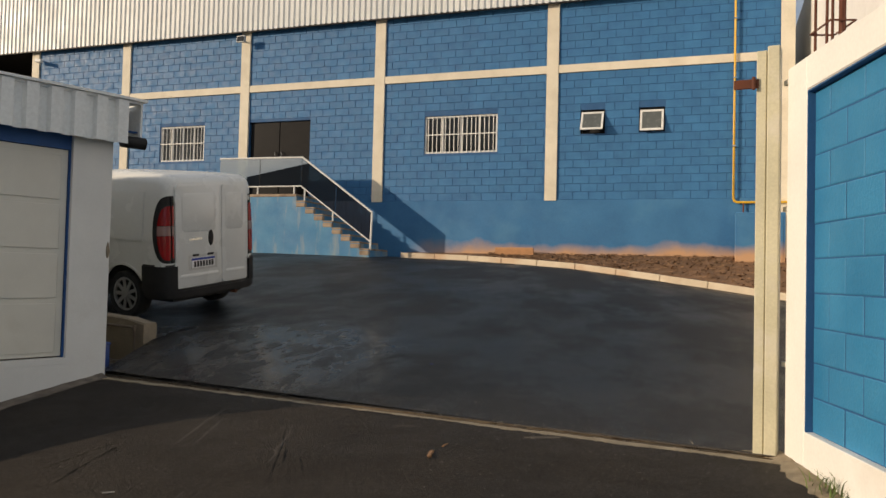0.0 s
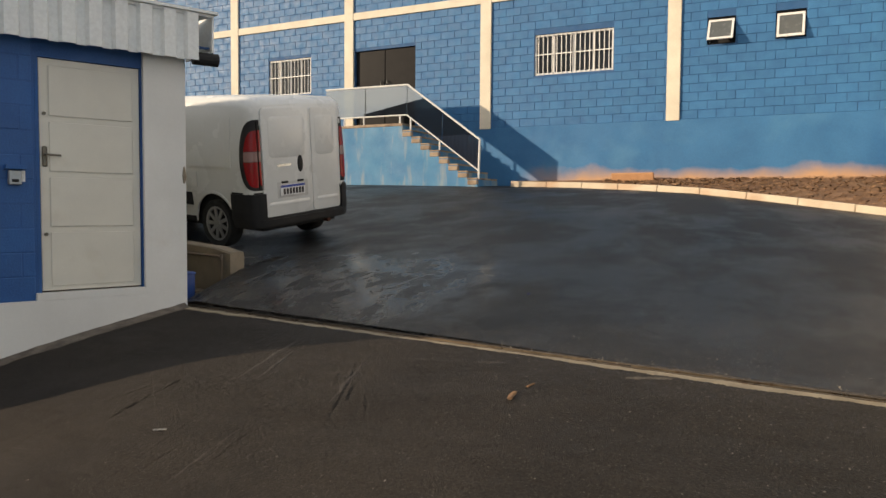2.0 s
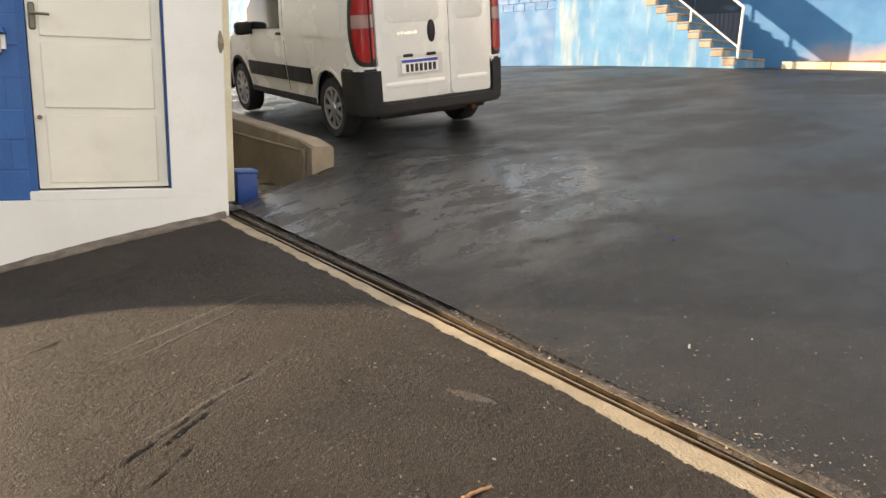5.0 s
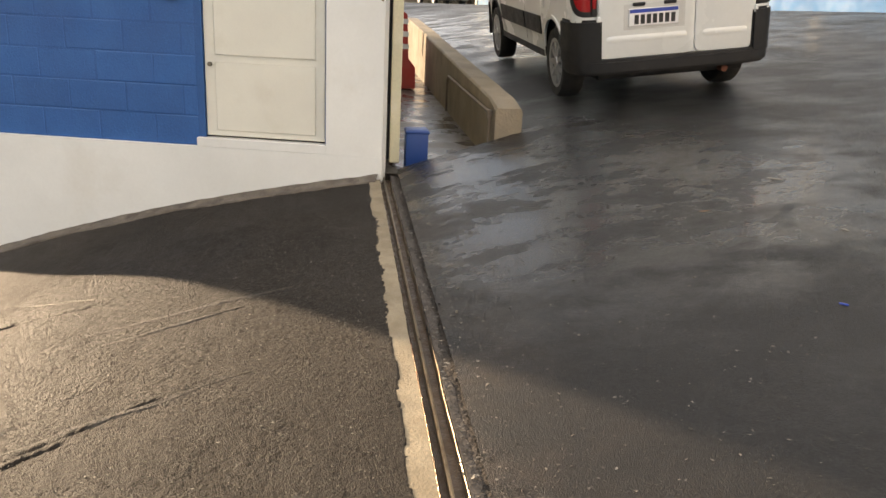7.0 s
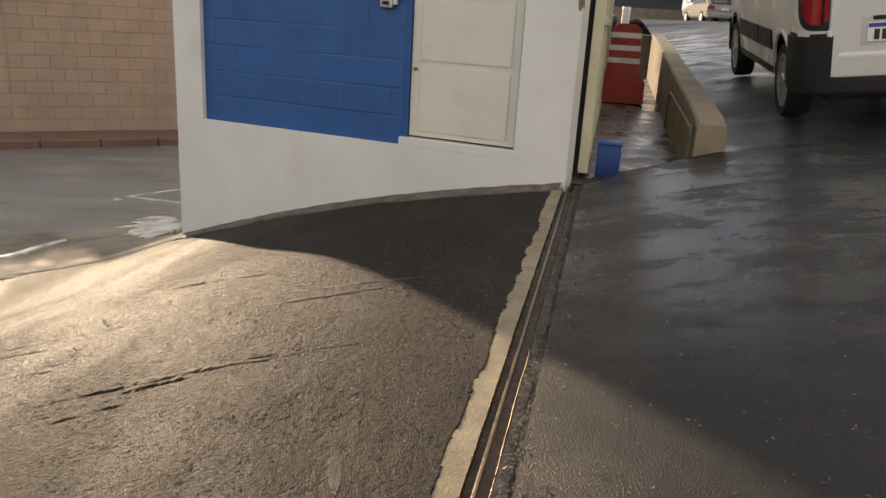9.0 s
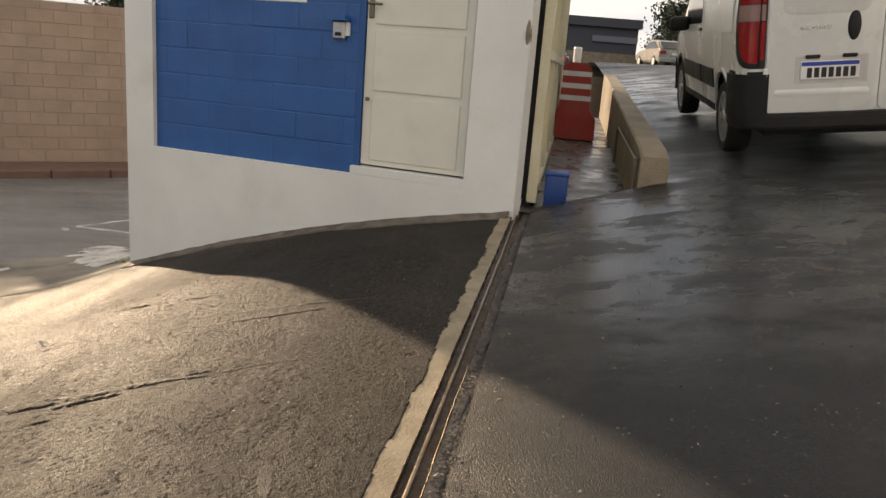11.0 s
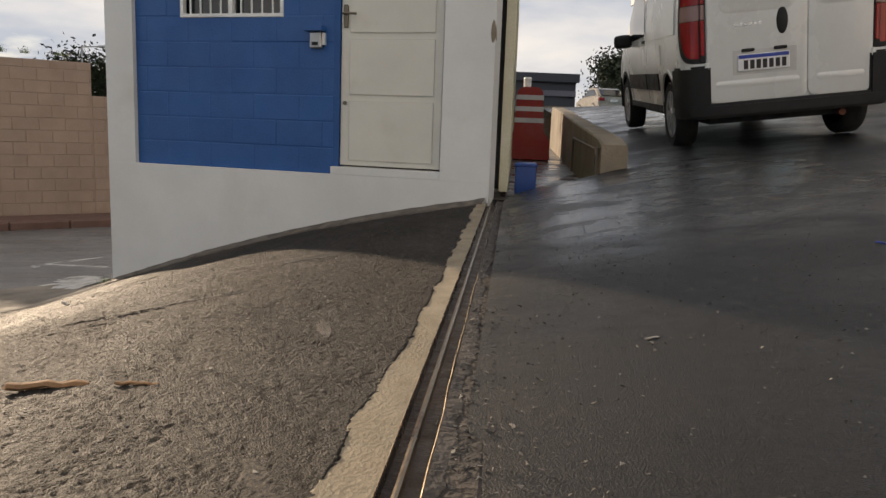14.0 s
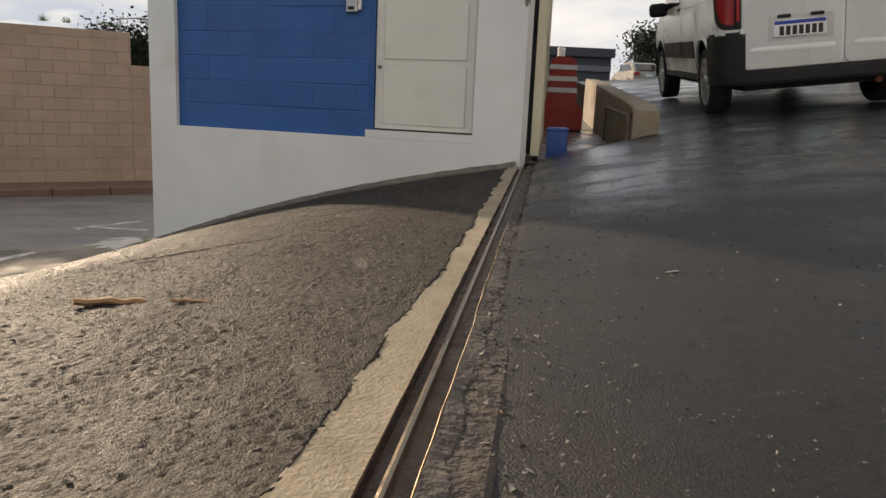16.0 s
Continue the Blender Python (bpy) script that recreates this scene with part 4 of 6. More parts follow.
part("bracket", B(-0.02, 0.02, -0.22, 0.0, 0.05, 0.09), M_ALLOY, flood)
cctv = thing("wall_camera", pose(-12.1, -0.05, 6.05), "white bullet surveillance camera under the fascia", "camera")
part("body", cyl(bmesh.new(), (0, -0.12, 0), (0.34, -0.22, -0.06), 0.06, 0.055), M_WHITEMETAL, cctv)
part("bracket", B(-0.03, 0.03, -0.12, 0.0, 0.03, 0.07), M_WHITEMETAL, cctv)

# ---- gatehouse ----
GU, GV = Vector((-0.352, -0.936, 0)), Vector((0.936, -0.352, 0))
GM = Matrix(((GU.x, GV.x, 0, RX), (GU.y, GV.y, 0, RY), (0, 0, 1, 0), (0, 0, 0, 1)))
GL, GTOP = 3.345, 0.82
GDOOR = (0.385, 1.228, -1.395, 0.56)
GWIN = (1.70, 2.635, -0.26, 0.62)
PL = -1.448
gh = thing("gatehouse", GM, "white and deep-blue gatehouse with a ribbed steel roof edge", "building", kind="structure")
gh_inv = GM.inverted()
# unseen back corner, drawn out so that the gatehouse shadow falls on the van
back = gh_inv @ Vector((-2.05, -12.36, 0))
part("front_wall", wall_with_holes(bmesh.new(), 0.0, GL, -3.0, GTOP, -0.16, -0.045, [GDOOR, GWIN]), M_DEEPBLUE_J, gh)
part("plinth_band", B(0.0, GL, -0.044, 0.0, -3.0, PL, bevel=0.0015), M_WHITEWALL, gh, "white painted plinth")
part("door_pier", B(0.0, 0.378, -0.044, 0.0, PL, GTOP, bevel=0.0015), M_WHITEWALL, gh, "white pier with a chipped corner")
part("end_pier", B(GL - 0.275, GL, -0.044, 0.0, PL, GTOP, bevel=0.0015), M_WHITEWALL, gh)
part("corner_return", B(-0.004, 0.0, -0.165, -0.001, -3.0, GTOP), M_WHITEWALL, gh)
part("sill_step", B(0.378, 1.268, -0.112, -0.0005, PL + 0.001, -1.388, bevel=0.0015), M_WHITEWALL, gh)
for a, c in (((0, -0.16), back.to_2d()), ((GL, -0.16), back.to_2d())):
    a, c = Vector(a), Vector(c)
    d = (c - a).normalized()
    nn = Vector((-d.y, d.x)) * 0.12
    if nn.dot(Vector((GL / 2, -1)) - a) < 0:
        nn = -nn
    part("rear_wall", prism(bmesh.new(), [tuple(a), tuple(c), tuple(c + nn), tuple(a + nn)], -3.0, GTOP), M_WHITEWALL, gh)
part("ceiling_slab", prism(bmesh.new(), [(0, -0.05), tuple(back.to_2d()), (GL, -0.05)], GTOP - 0.1, GTOP + 0.02), M_WHITEWALL, gh)
part("floor_slab", prism(bmesh.new(), [(0.1, -0.17), tuple(back.to_2d()), (GL - 0.1, -0.17)], -1.55, -1.42), M_CONCRETE, gh)
part("roof", prism(bmesh.new(), [(-0.22, 0.12), tuple(back.to_2d()), (GL + 0.3, 0.12)], 1.075, 1.10), M_SHEET, gh)
fas = corrugated(GL + 0.56, 0.42, 0.21, 0.045)
part("fascia", fas, M_SHEET, gh, "ribbed white steel fascia", m=pose(-0.22 + GL + 0.56, 0.10, 0.67, 0, 0, 180))
part("fascia_cap", B(-0.26, GL + 0.36, 0.0, 0.16, 1.10, 1.125), M_SHEET, gh)
part("fascia_return", B(-0.24, -0.222, -0.5, 0.10, 0.76, 1.10), M_SHEET, gh)
part("gutter_end", cyl(bmesh.new(), (-0.06, 0.05, 0.70), (-0.29, 0.07, 0.70), 0.06), M_PLASTIC, gh, "black gutter outlet")
part("soffit", B(-0.22, GL + 0.3, -0.01, 0.05, 0.80, 0.815), M_DEEPBLUE_J, gh)
gd = part("door", B(GDOOR[0] + 0.012, GDOOR[1] - 0.012, -0.105, -0.06, GDOOR[2] + 0.02, GDOOR[3] - 0.005, bevel=0.005), M_DOOR, gh, "closed cream sheet-steel door")
zs_ = [-1.36, -0.86, -0.40, 0.06, 0.52]
for a, c in zip(zs_, zs_[1:]):
    part("door_panel", B(GDOOR[0] + 0.075, GDOOR[1] - 0.085, -0.0605, -0.052, a + 0.022, c - 0.022, bevel=0.006), M_DOOR, gd)
hx = GDOOR[1] - 0.05
part("lock_plate", B(hx - 0.02, hx + 0.02, -0.061, -0.051, -0.34, -0.17, bevel=0.008), M_BRASS, gd)
part("lever", tube(bmesh.new(), [(hx, -0.052, -0.24), (hx, 0.005, -0.24), (hx - 0.11, 0.01, -0.245)], 0.009), M_BRASS, gd)
for z in (-0.90, 0.10):
    part("bolt", cyl(bmesh.new(), (hx, -0.062, z), (hx, -0.045, z), 0.015, n=12), M_BRASS, gd)
fr = bmesh.new()
box(fr, GDOOR[0] - 0.018, GDOOR[0] + 0.008, -0.12, -0.05, GDOOR[2], GDOOR[3])
box(fr, GDOOR[1] - 0.008, GDOOR[1] + 0.02, -0.12, -0.042, GDOOR[2], GDOOR[3])
part("door_frame", fr, M_DEEPBLUE_J, gh, "deep blue door edge")
w = part("window", B(GWIN[0], GWIN[1], -0.13, -0.12, GWIN[2], GWIN[3]), M_DARKGLASS, gh)
f = bmesh.new()
for a in ((GWIN[0], GWIN[1], GWIN[2], GWIN[2] + 0.03), (GWIN[0], GWIN[1], GWIN[3] - 0.03, GWIN[3]), (GWIN[0], GWIN[0] + 0.03, GWIN[2] + 0.03, GWIN[3] - 0.03), (GWIN[1] - 0.03, GWIN[1], GWIN[2] + 0.03, GWIN[3] - 0.03), (2.15, 2.19, GWIN[2] + 0.03, GWIN[3] - 0.03)):
    box(f, a[0], a[1], -0.085, -0.035, a[2], a[3], bevel=0.004)
part("window_frame", f, M_WHITEMETAL, w)
for i in range(9):
    x = GWIN[0] + 0.05 + (GWIN[1] - GWIN[0] - 0.1) * (i + 0.5) / 9
    part("bar", cyl(bmesh.new(), (x, -0.045, GWIN[2]), (x, -0.045, GWIN[3]), 0.008, n=8), M_WHITEMETAL, w)
inter = thing("intercom", GM @ pose(1.41, -0.045, -0.42), "grey door intercom under a small blue hood", "intercom")
part("case", B(-0.048, 0.048, 0.0, 0.045, -0.075, 0.045, bevel=0.008), M_ALLOY, inter)
part("hood", profile_solid(bmesh.new(), [(-0.08, 0.05), (0.08, 0.05), (0.07, 0.085), (-0.07, 0.085)], 0.0, 0.09), M_DEEPBLUE, inter)
part("button", B(-0.025, 0.025, 0.045, 0.05, -0.055, -0.03), M_PLASTIC, inter)
part("bracket", B(-0.075, -0.05, 0.0, 0.03, -0.05, 0.04), M_WHITEMETAL, inter)

# mortar fillet along the foot of the gatehouse
bm = bmesh.new()
rows = []
for i in range(121):
    x = 0.02 + 3.32 * i / 120
    p = GM @ Vector((x, 0, 0))
    wd = 0.10 + 0.05 * noise.noise((x * 2.5, 1, 2)) + 0.02 * noise.noise((x * 11, 1, 2))
    q = GM @ Vector((x, wd, 0))
    row = []
    for f, h in ((0.0, 0.035), (0.25, 0.026), (0.6, 0.016), (0.9, 0.011), (1.0, -0.01)):
        e = p.lerp(q, f)
        row.append(bm.verts.new((e.x, e.y, z_drive(e.x, min(e.y, rail_y(e.x) - 0.02)) + h + 0.007 * noise.noise((x * 9, f * 5, 0)))))
    rows.append(row)
for a, c in zip(rows, rows[1:]):
    for k in range(4):
        bm.faces.new((a[k], a[k + 1], c[k + 1], c[k]))
bmesh.ops.recalc_face_normals(bm, faces=bm.faces[:])
alone("mortar_fillet", bm, M_LIP, "rough mortar fillet at the foot of the white wall", "mortar", kind="structure")

# ---- sliding gate, open, stored beside the gatehouse ----
gate = thing("sliding_gate", pose(2.80, rail_y(2.80) + 0.105, -1.53, 0, 0, 180 + math.degrees(math.atan(RS))), "cream steel sliding gate standing open beside the gatehouse", "gate")
part("end_post", B(0.0, 0.08, -0.035, 0.035, 0.0, 2.10, bevel=0.004), M_GATE, gate)
part("skin", B(0.08, 6.3, 0.02, 0.03, 0.10, 2.06), M_GATE, gate)
for z in (0.03, 1.0, 2.03):
    part("cross_rail", B(0.08, 6.3, -0.035, 0.019, z, z + 0.07, bevel=0.004), M_GATE, gate)
for x in (1.3, 2.55, 3.8, 5.05, 6.23):
    part("upright", B(x, x + 0.06, -0.034, 0.0185, 0.10, 2.03), M_GATE, gate)
for x in (0.35, 5.9):
    part("roller", cyl(bmesh.new(), (x, -0.02, -0.0), (x, 0.02, -0.0), 0.06), M_RUST, gate)

# added black strip: paints the shade in the gap between gate and wall
part("brush_seal", B(0.03, 0.06, 0.036, 0.10, 0.02, 2.08), M_BLACK, gate, "black strip standing for the shade in the gap")

# ---- pit beside the gate, stub wall, pipe, bucket, barrier ----
px_ = spread(2.95, -6.0, 24)
alone("drain_floor", sheet(px_, [[(x, rail_y(x) + 0.02 + (STUB_Y(x) - rail_y(x)) * k / 6, -1.575 + 0.02 * (2.95 - x)) for x in px_] for k in range(7)]), M_WETCEMENT, "wet cement floor between gate and low wall", "floor", kind="structure")
stub = thing("low_wall", pose(0, 0, 0), "low bare concrete retaining wall with a chipped end", "wall", kind="structure")
bm = bmesh.new()
rows = []
for i in range(31):
    x = 2.74 - 9.0 * i / 30
    y = STUB_Y(x)
    top = max(-1.115 + 0.055 * (2.83 - x), z_yard(x, y + 0.3) + 0.14) if i else -1.15
    jog = 0.012 * noise.noise((x * 2, 3, 1))
    rows.append([bm.verts.new(p) for p in ((x, y - 0.10, -1.9), (x, y - 0.10, top - 0.015), (x, y - 0.085, top + jog), (x, y + 0.095, top + jog), (x, y + 0.11, top - 0.02), (x, y + 0.11, -1.9))])
for a, c in zip(rows, rows[1:]):
    for k in range(5):
        bm.faces.new((a[k], a[k + 1], c[k + 1], c[k]))
bm.faces.new(rows[0])
bm.faces.new(rows[-1][::-1])
bmesh.ops.recalc_face_normals(bm, faces=bm.faces[:])
part("coping", bm, M_CONCRETE, stub)
cond = thing("drain_pipe", pose(0, 0, 0), "rusty thin conduit fixed along the low wall", "pipe")
part("pipe", tube(bmesh.new(), [(2.62, STUB_Y(2.62) - 0.125, -1.56), (2.62, STUB_Y(2.62) - 0.125, -1.22), (2.58, STUB_Y(2.58) - 0.125, -1.19), (1.2, STUB_Y(1.2) - 0.125, -1.16), (0.2, STUB_Y(0.2) - 0.125, -1.13), (0.1, STUB_Y(0.1) - 0.125, -1.16), (0.1, STUB_Y(0.1) - 0.125, -1.5)], 0.014), M_CONDUIT, cond, smooth=True)
part("elbow", cyl(bmesh.new(), (2.62, STUB_Y(2.62) - 0.125, -1.23), (2.62, STUB_Y(2.62) - 0.125, -1.17), 0.02), M_CONDUIT, cond)
bk = thing("plastic_bin", pose(2.66, -12.755, -1.59, 0, 0, -9), "blue plastic container standing by the gate rail", "container")
part("body", B(-0.082, 0.082, -0.082, 0.082, 0, 0.285, bevel=0.02, seg=2), M_BLUEPLASTIC, bk, smooth=True)
part("rim", B(-0.088, 0.088, -0.088, 0.088, 0.252, 0.278, bevel=0.008), M_BLUEPLASTIC, bk)

bar_ = thing("traffic_barrier", pose(-2.35, -11.92, -1.46, 0, 0, -8) @ Matrix.Diagonal((1, 1, 0.9, 1)), "red plastic traffic barrier with white bands", "barrier")
bm = bmesh.new()
profile_solid(bm, [(-0.30, 0), (0.30, 0), (0.29, 0.30), (0.20, 0.42), (0.17, 1.02), (0.10, 1.08), (-0.10, 1.08), (-0.17, 1.02), (-0.20, 0.42), (-0.29, 0.30)], -0.5, 0.5)
part("body", bm, M_REDPLASTIC, bar_, m=pose(0, 0, 0, 0, 0, 90))
for z, hw in ((0.55, 0.194), (0.72, 0.186), (0.89, 0.178)):
    part("band", B(-0.505, 0.505, -hw - 0.006, hw + 0.006, z, z + 0.07), M_WHITEBAND, bar_)
pp = thing("white_post", pose(-3.6, -11.75, -0.9), "short white plastic post beyond the barrier", "post")
part("pole", cyl(bmesh.new(), (0, 0, 0), (0, 0, 0.62), 0.06, n=16), M_WHITEMETAL, pp, smooth=True)
part("cap", cyl(bmesh.new(), (0, 0, 0.62), (0, 0, 0.65), 0.068, 0.055, n=16), M_WHITEMETAL, pp)

# ---- right side: gate post and flank wall ----
RM = Matrix(((0.27, 0.963, 0, 9.065), (-0.963, 0.27, 0, -13.98), (0, 0, 1, 0), (0, 0, 0, 1)))   # x away from the post along the wall, y to the back
post = thing("gate_post", pose(8.965, -13.82, -1.66, 0, 0, math.degrees(math.atan(RS))), "cream steel gate post with a latch bracket", "post", kind="structure")
part("channel", B(-0.105, -0.045, -0.06, 0.06, 0, 2.60, bevel=0.005), M_GATE, post)
part("box_section", B(-0.04, 0.035, -0.085, 0.06, 0, 2.62, bevel=0.007), M_GATE, post)
part("latch_plate", B(-0.24, -0.09, -0.075, -0.06, 2.36, 2.42, bevel=0.004), M_RUST, post)
part("latch_bolt", cyl(bmesh.new(), (-0.12, -0.085, 2.35), (-0.12, -0.085, 2.43), 0.011), M_RUST, post)
fw = thing("flank_wall", RM, "white-framed wall with a bright blue block panel", "wall", kind="structure")
FL, FT = 7.0, 0.805
part("core", B(-0.07, FL, 0.04, 0.199, -3.2, FT - 0.02), M_BLUE_J, fw)
part("pier", B(-0.09, 0.195, -0.01, 0.2, -3.2, FT, bevel=0.008), M_FRESHWHITE, fw)
part("plinth_band", B(0.195, FL, -0.01, 0.2, -3.2, -1.383, bevel=0.005), M_FRESHWHITE, fw)
part("panel_reveal", B(0.197, 0.207, -0.004, 0.045, -1.383, 0.602), M_BLUE_J, fw, "dark blue painted reveal")
part("panel_reveal", B(0.207, FL, -0.004, 0.045, 0.592, 0.601), M_BLUE_J, fw)
part("coping", B(0.195, FL, -0.01, 0.2, 0.602, FT, bevel=0.008), M_FRESHWHITE, fw)
for z in (0.72, -0.08, -1.05):
    part("hinge_stub", B(-0.18, -0.09, 0.0, 0.04, z, z + 0.03), M_FRESHWHITE, fw)
part("conduit", tube(bmesh.new(), [(-0.115, 0.03, -1.6), (-0.115, 0.03, 0.78)], 0.012), M_WHITEMETAL, fw)
back_wall = thing("side_building", pose(0, 0, 0), "pale plastered building behind the flank wall", "building", kind="structure")
part("wall", B(10.7, 16, -8.0, 4.0, -1.5, 6.5), M_FRESHWHITE, back_wall)
cage = thing("rebar_cage", RM @ pose(0.12, 0.15, FT), "rusty reinforcing cage rising from the wall", "rebar")
for x, y in ((-0.08, -0.05), (-0.08, 0.05), (0.0, 0.06), (0.08, -0.05), (0.08, 0.05), (0.16, 0.0)):
    part("bar", cyl(bmesh.new(), (x, y, -0.05), (x + 0.02, y, 1.3), 0.009, n=8), M_RUST, cage)
for z in (0.18, 0.42, 0.68, 0.95):
    part("stirrup", tube(bmesh.new(), [(-0.1, -0.07, z), (0.18, -0.07, z), (0.18, 0.07, z), (-0.1, 0.07, z), (-0.1, -0.07, z)], 0.006), M_RUST, cage)

# ---- the wall across the street ----
SM = Matrix(((TS.x, -NS.x, 0, NS.x * -16.35), (TS.y, -NS.y, 0, NS.y * -16.35), (0, 0, 1, 0), (0, 0, 0, 1)))   # x along the street, y away from it
tw = thing("street_wall", SM, "tall tan concrete-block boundary wall across the street", "wall", kind="structure")
TSTEP, TTOP = -13.37, -0.08
# unseen stretch of the wall, lowered to let sunlight reach the lower driveway
TLOW, TLTOP = -16.4, -0.30
part("core", B(-60, TLOW, 0.0, 0.2, -3.5, TLTOP), M_TAN_J, tw)
part("core", B(TLOW, TSTEP, 0.0, 0.2, -3.5, TTOP), M_TAN_J, tw)
part("core", B(TSTEP, 40, 0.0, 0.2, -3.5, TTOP - 0.64), M_TAN_J, tw)

# ---- far distance beyond the yard ----
far = thing("far_shed", pose(-75, 0, 0), "long dark industrial shed in the distance", "building")
part("wall", B(-6, 0, -14, 5.2, -1.2, 4.0), M_FARWALL, far)
part("roof", B(-6.5, 0.4, -14.5, 5.5, 4.0, 4.9), M_FARWALL, far)
part("band", B(0.0, 0.2, 0.5, 5.2, 2.5, 3.1), M_FARWALL2, far)
part("low_wall", B(8.0, 8.3, -30, 16, -1.2, 1.2), M_CONCRETE, far)

# ---- unseen shed across the street, added as a dark reflection in the stair's glass ----
nb = thing("mirrored_shed", pose(-40, -62, -4), "unseen dark ribbed shed added for the stair glass to mirror", "building", kind="structure")
part("wall", profile_solid(bmesh.new(), [(-4, 0), (42, 0), (42, 14.5), (19, 18.5), (-4, 14.5)], -14, 0), M_FARWALL, nb)
part("cladding", corrugated(44, 11.0, 0.5, 0.09), M_FARWALL2, nb, "ribbed cladding", m=pose(41, 0.1, 0.5, 0, 0, 180))

# ---- the van ----
def z_tilt(cx, cy, hx, hy, length, width):
    a, c = z_yard(cx, cy), z_yard(cx + hx * length, cy + hy * length)
    l_, r_ = z_yard(cx - hy * width, cy + hx * width), z_yard(cx + hy * width, cy - hx * width)
    return a, (c - a) / length, (l_ - r_) / (2 * width)


def van():
    hx, hy = -0.990, 0.143
    ax, ay = 1.777, -10.468
    z0, pit, rol = z_tilt(ax, ay, hx, hy, 2.72, 0.74)
    fwd = Vector((hx, hy, pit)).normalized()
    left = Vector((-hy, hx, rol))
    left = (left - fwd * left.dot(fwd)).normalized()
    up = fwd.cross(left)
    m = Matrix((fwd, left, up)).transposed().to_4x4()
    m.translation = (ax, ay, z0)
    v = thing("cargo_van", m, "white compact cargo van with dark bumpers, slightly dented", "van")
    prof = [(-0.70, 1.70), (-0.66, 1.755), (-0.55, 1.80), (-0.2, 1.82), (0.70, 1.83), (0.95, 1.80), (1.15, 1.72), (1.35, 1.685), (1.65, 1.655), (1.85, 1.60), (2.60, 1.12), (3.0, 1.01), (3.4, 0.86), (3.58, 0.66)]

    def top(x):
        for (a, b), (c, d) in zip(prof, prof[1:]):
            if x <= c:
                return b + (d - b) * max(0, (x - a)) / (c - a)
        return prof[-1][1]

    def half(x, z):
        zt = top(x)
        base = 0.815 * (1 - 0.02 * max(0, x - 1.9) - 0.045 * max(0, x - 2.9) ** 2 * 3)
        y = base * (0.965 + 0.035 * smoothstep(z, 0.3, 0.7))
        y -= 0.085 * max(0, (z - 1.0)) ** 1.3
        if x < -0.56:
            y -= 0.14 * (1 - math.sqrt(max(0.0, 1 - (min(0.14, -0.56 - x) / 0.14) ** 2)))
        d = zt - z
        if d < 0.13:
            y -= 0.13 * (1 - math.sqrt(max(0.0, 1 - ((0.13 - d) / 0.13) ** 2)))
        return y

    def bottom(x):
        z = 0.30
        for xc in (0.0, 2.72):
            if abs(x - xc) < 0.375:
                z = max(z, 0.29 + math.sqrt(0.375 ** 2 - (x - xc) ** 2))
        return z

    xs_ = sorted({round(v_, 3) for v_ in ([-0.70, -0.696, -0.685, -0.665, -0.64, -0.61, -0.58, -0.55, -0.5, -0.4] + [-0.375 + 0.05 * i for i in range(16)] + spread(0.5, 1.7, 14) + [1.78, 1.85, 1.95, 2.05, 2.15, 2.25] + [2.345 + 0.05 * i for i in range(16)] + [3.15, 3.25, 3.35, 3.45, 3.53, 3.58])})
    bm = bmesh.new()
    rows = []
    for x in xs_:
        zb, zt = bottom(x), top(x)
        zb = min(zb, zt - 0.25)
        waist = min(1.0, zt - 0.16)
        zz = [zb + (waist - zb) * k / 6 for k in range(6)] + [waist + (zt - 0.13 - waist) * k / 5 for k in range(6)] + [zt - 0.13 + 0.13 * f for f in (0.3, 0.55, 0.75, 0.9, 0.97)]
        ring = [(half(x, z), z) for z in zz]
        ring += [(ring[-1][0] * f, zt + 0.012 * (1 - f)) for f in (0.85, 0.5, 0.0)]
        full = ring + [(-y, z) for y, z in ring[-2::-1]]
        rows.append([bm.verts.new((x, y, z)) for y, z in full])
    for a, c in zip(rows, rows[1:]):
        for k in range(len(a) - 1):
            bm.faces.new((a[k], a[k + 1], c[k + 1], c[k]))
    bm.faces.new(rows[0][::-1])
    bm.faces.new(rows[-1])
    bmesh.ops.recalc_face_normals(bm, faces=bm.faces[:])
    body = part("body", bm, M_VANPAINT, v, "white painted body", smooth=True)
    und = bmesh.new()
    box(und, -0.62, 3.45, -0.60, 0.60, 0.22, 0.36)
    box(und, -0.45, 0.45, -0.74, 0.74, 0.36, 0.72)
    box(und, 2.27, 3.17, -0.74, 0.74, 0.36, 0.72)
    part("underbody", und, M_BLACK, v)
    part("rear_axle", cyl(bmesh.new(), (0, -0.6, 0.26), (0, 0.6, 0.26), 0.04), M_RUST, v)
    part("exhaust", cyl(bmesh.new(), (-0.70, -0.42, 0.24), (-0.2, -0.42, 0.24), 0.028), M_RUST, v)

    def patch(name, x0, x1, zlo, zhi, mat_, side, proud, parent=v, label="", n=10, mz=5):
        b2 = bmesh.new()
        g = []
        for i in range(n + 1):
            x = x0 + (x1 - x0) * i / n
            a, c = zlo(x), zhi(x)
            g.append([b2.verts.new((x, side * (half(x, a + (c - a) * k / mz) + proud), a + (c - a) * k / mz)) for k in range(mz + 1)])
        for a, c in zip(g, g[1:]):
            for k in range(mz):
                b2.faces.new((a[k], a[k + 1], c[k + 1], c[k]))
        r = bmesh.ops.extrude_face_region(b2, geom=b2.faces[:])
        for ve in [e for e in r["geom"] if isinstance(e, bmesh.types.BMVert)]:
            ve.co.y -= side * (proud + 0.012)
        bmesh.ops.recalc_face_normals(b2, faces=b2.faces[:])
        return part(name, b2, mat_, parent, label, smooth=True)

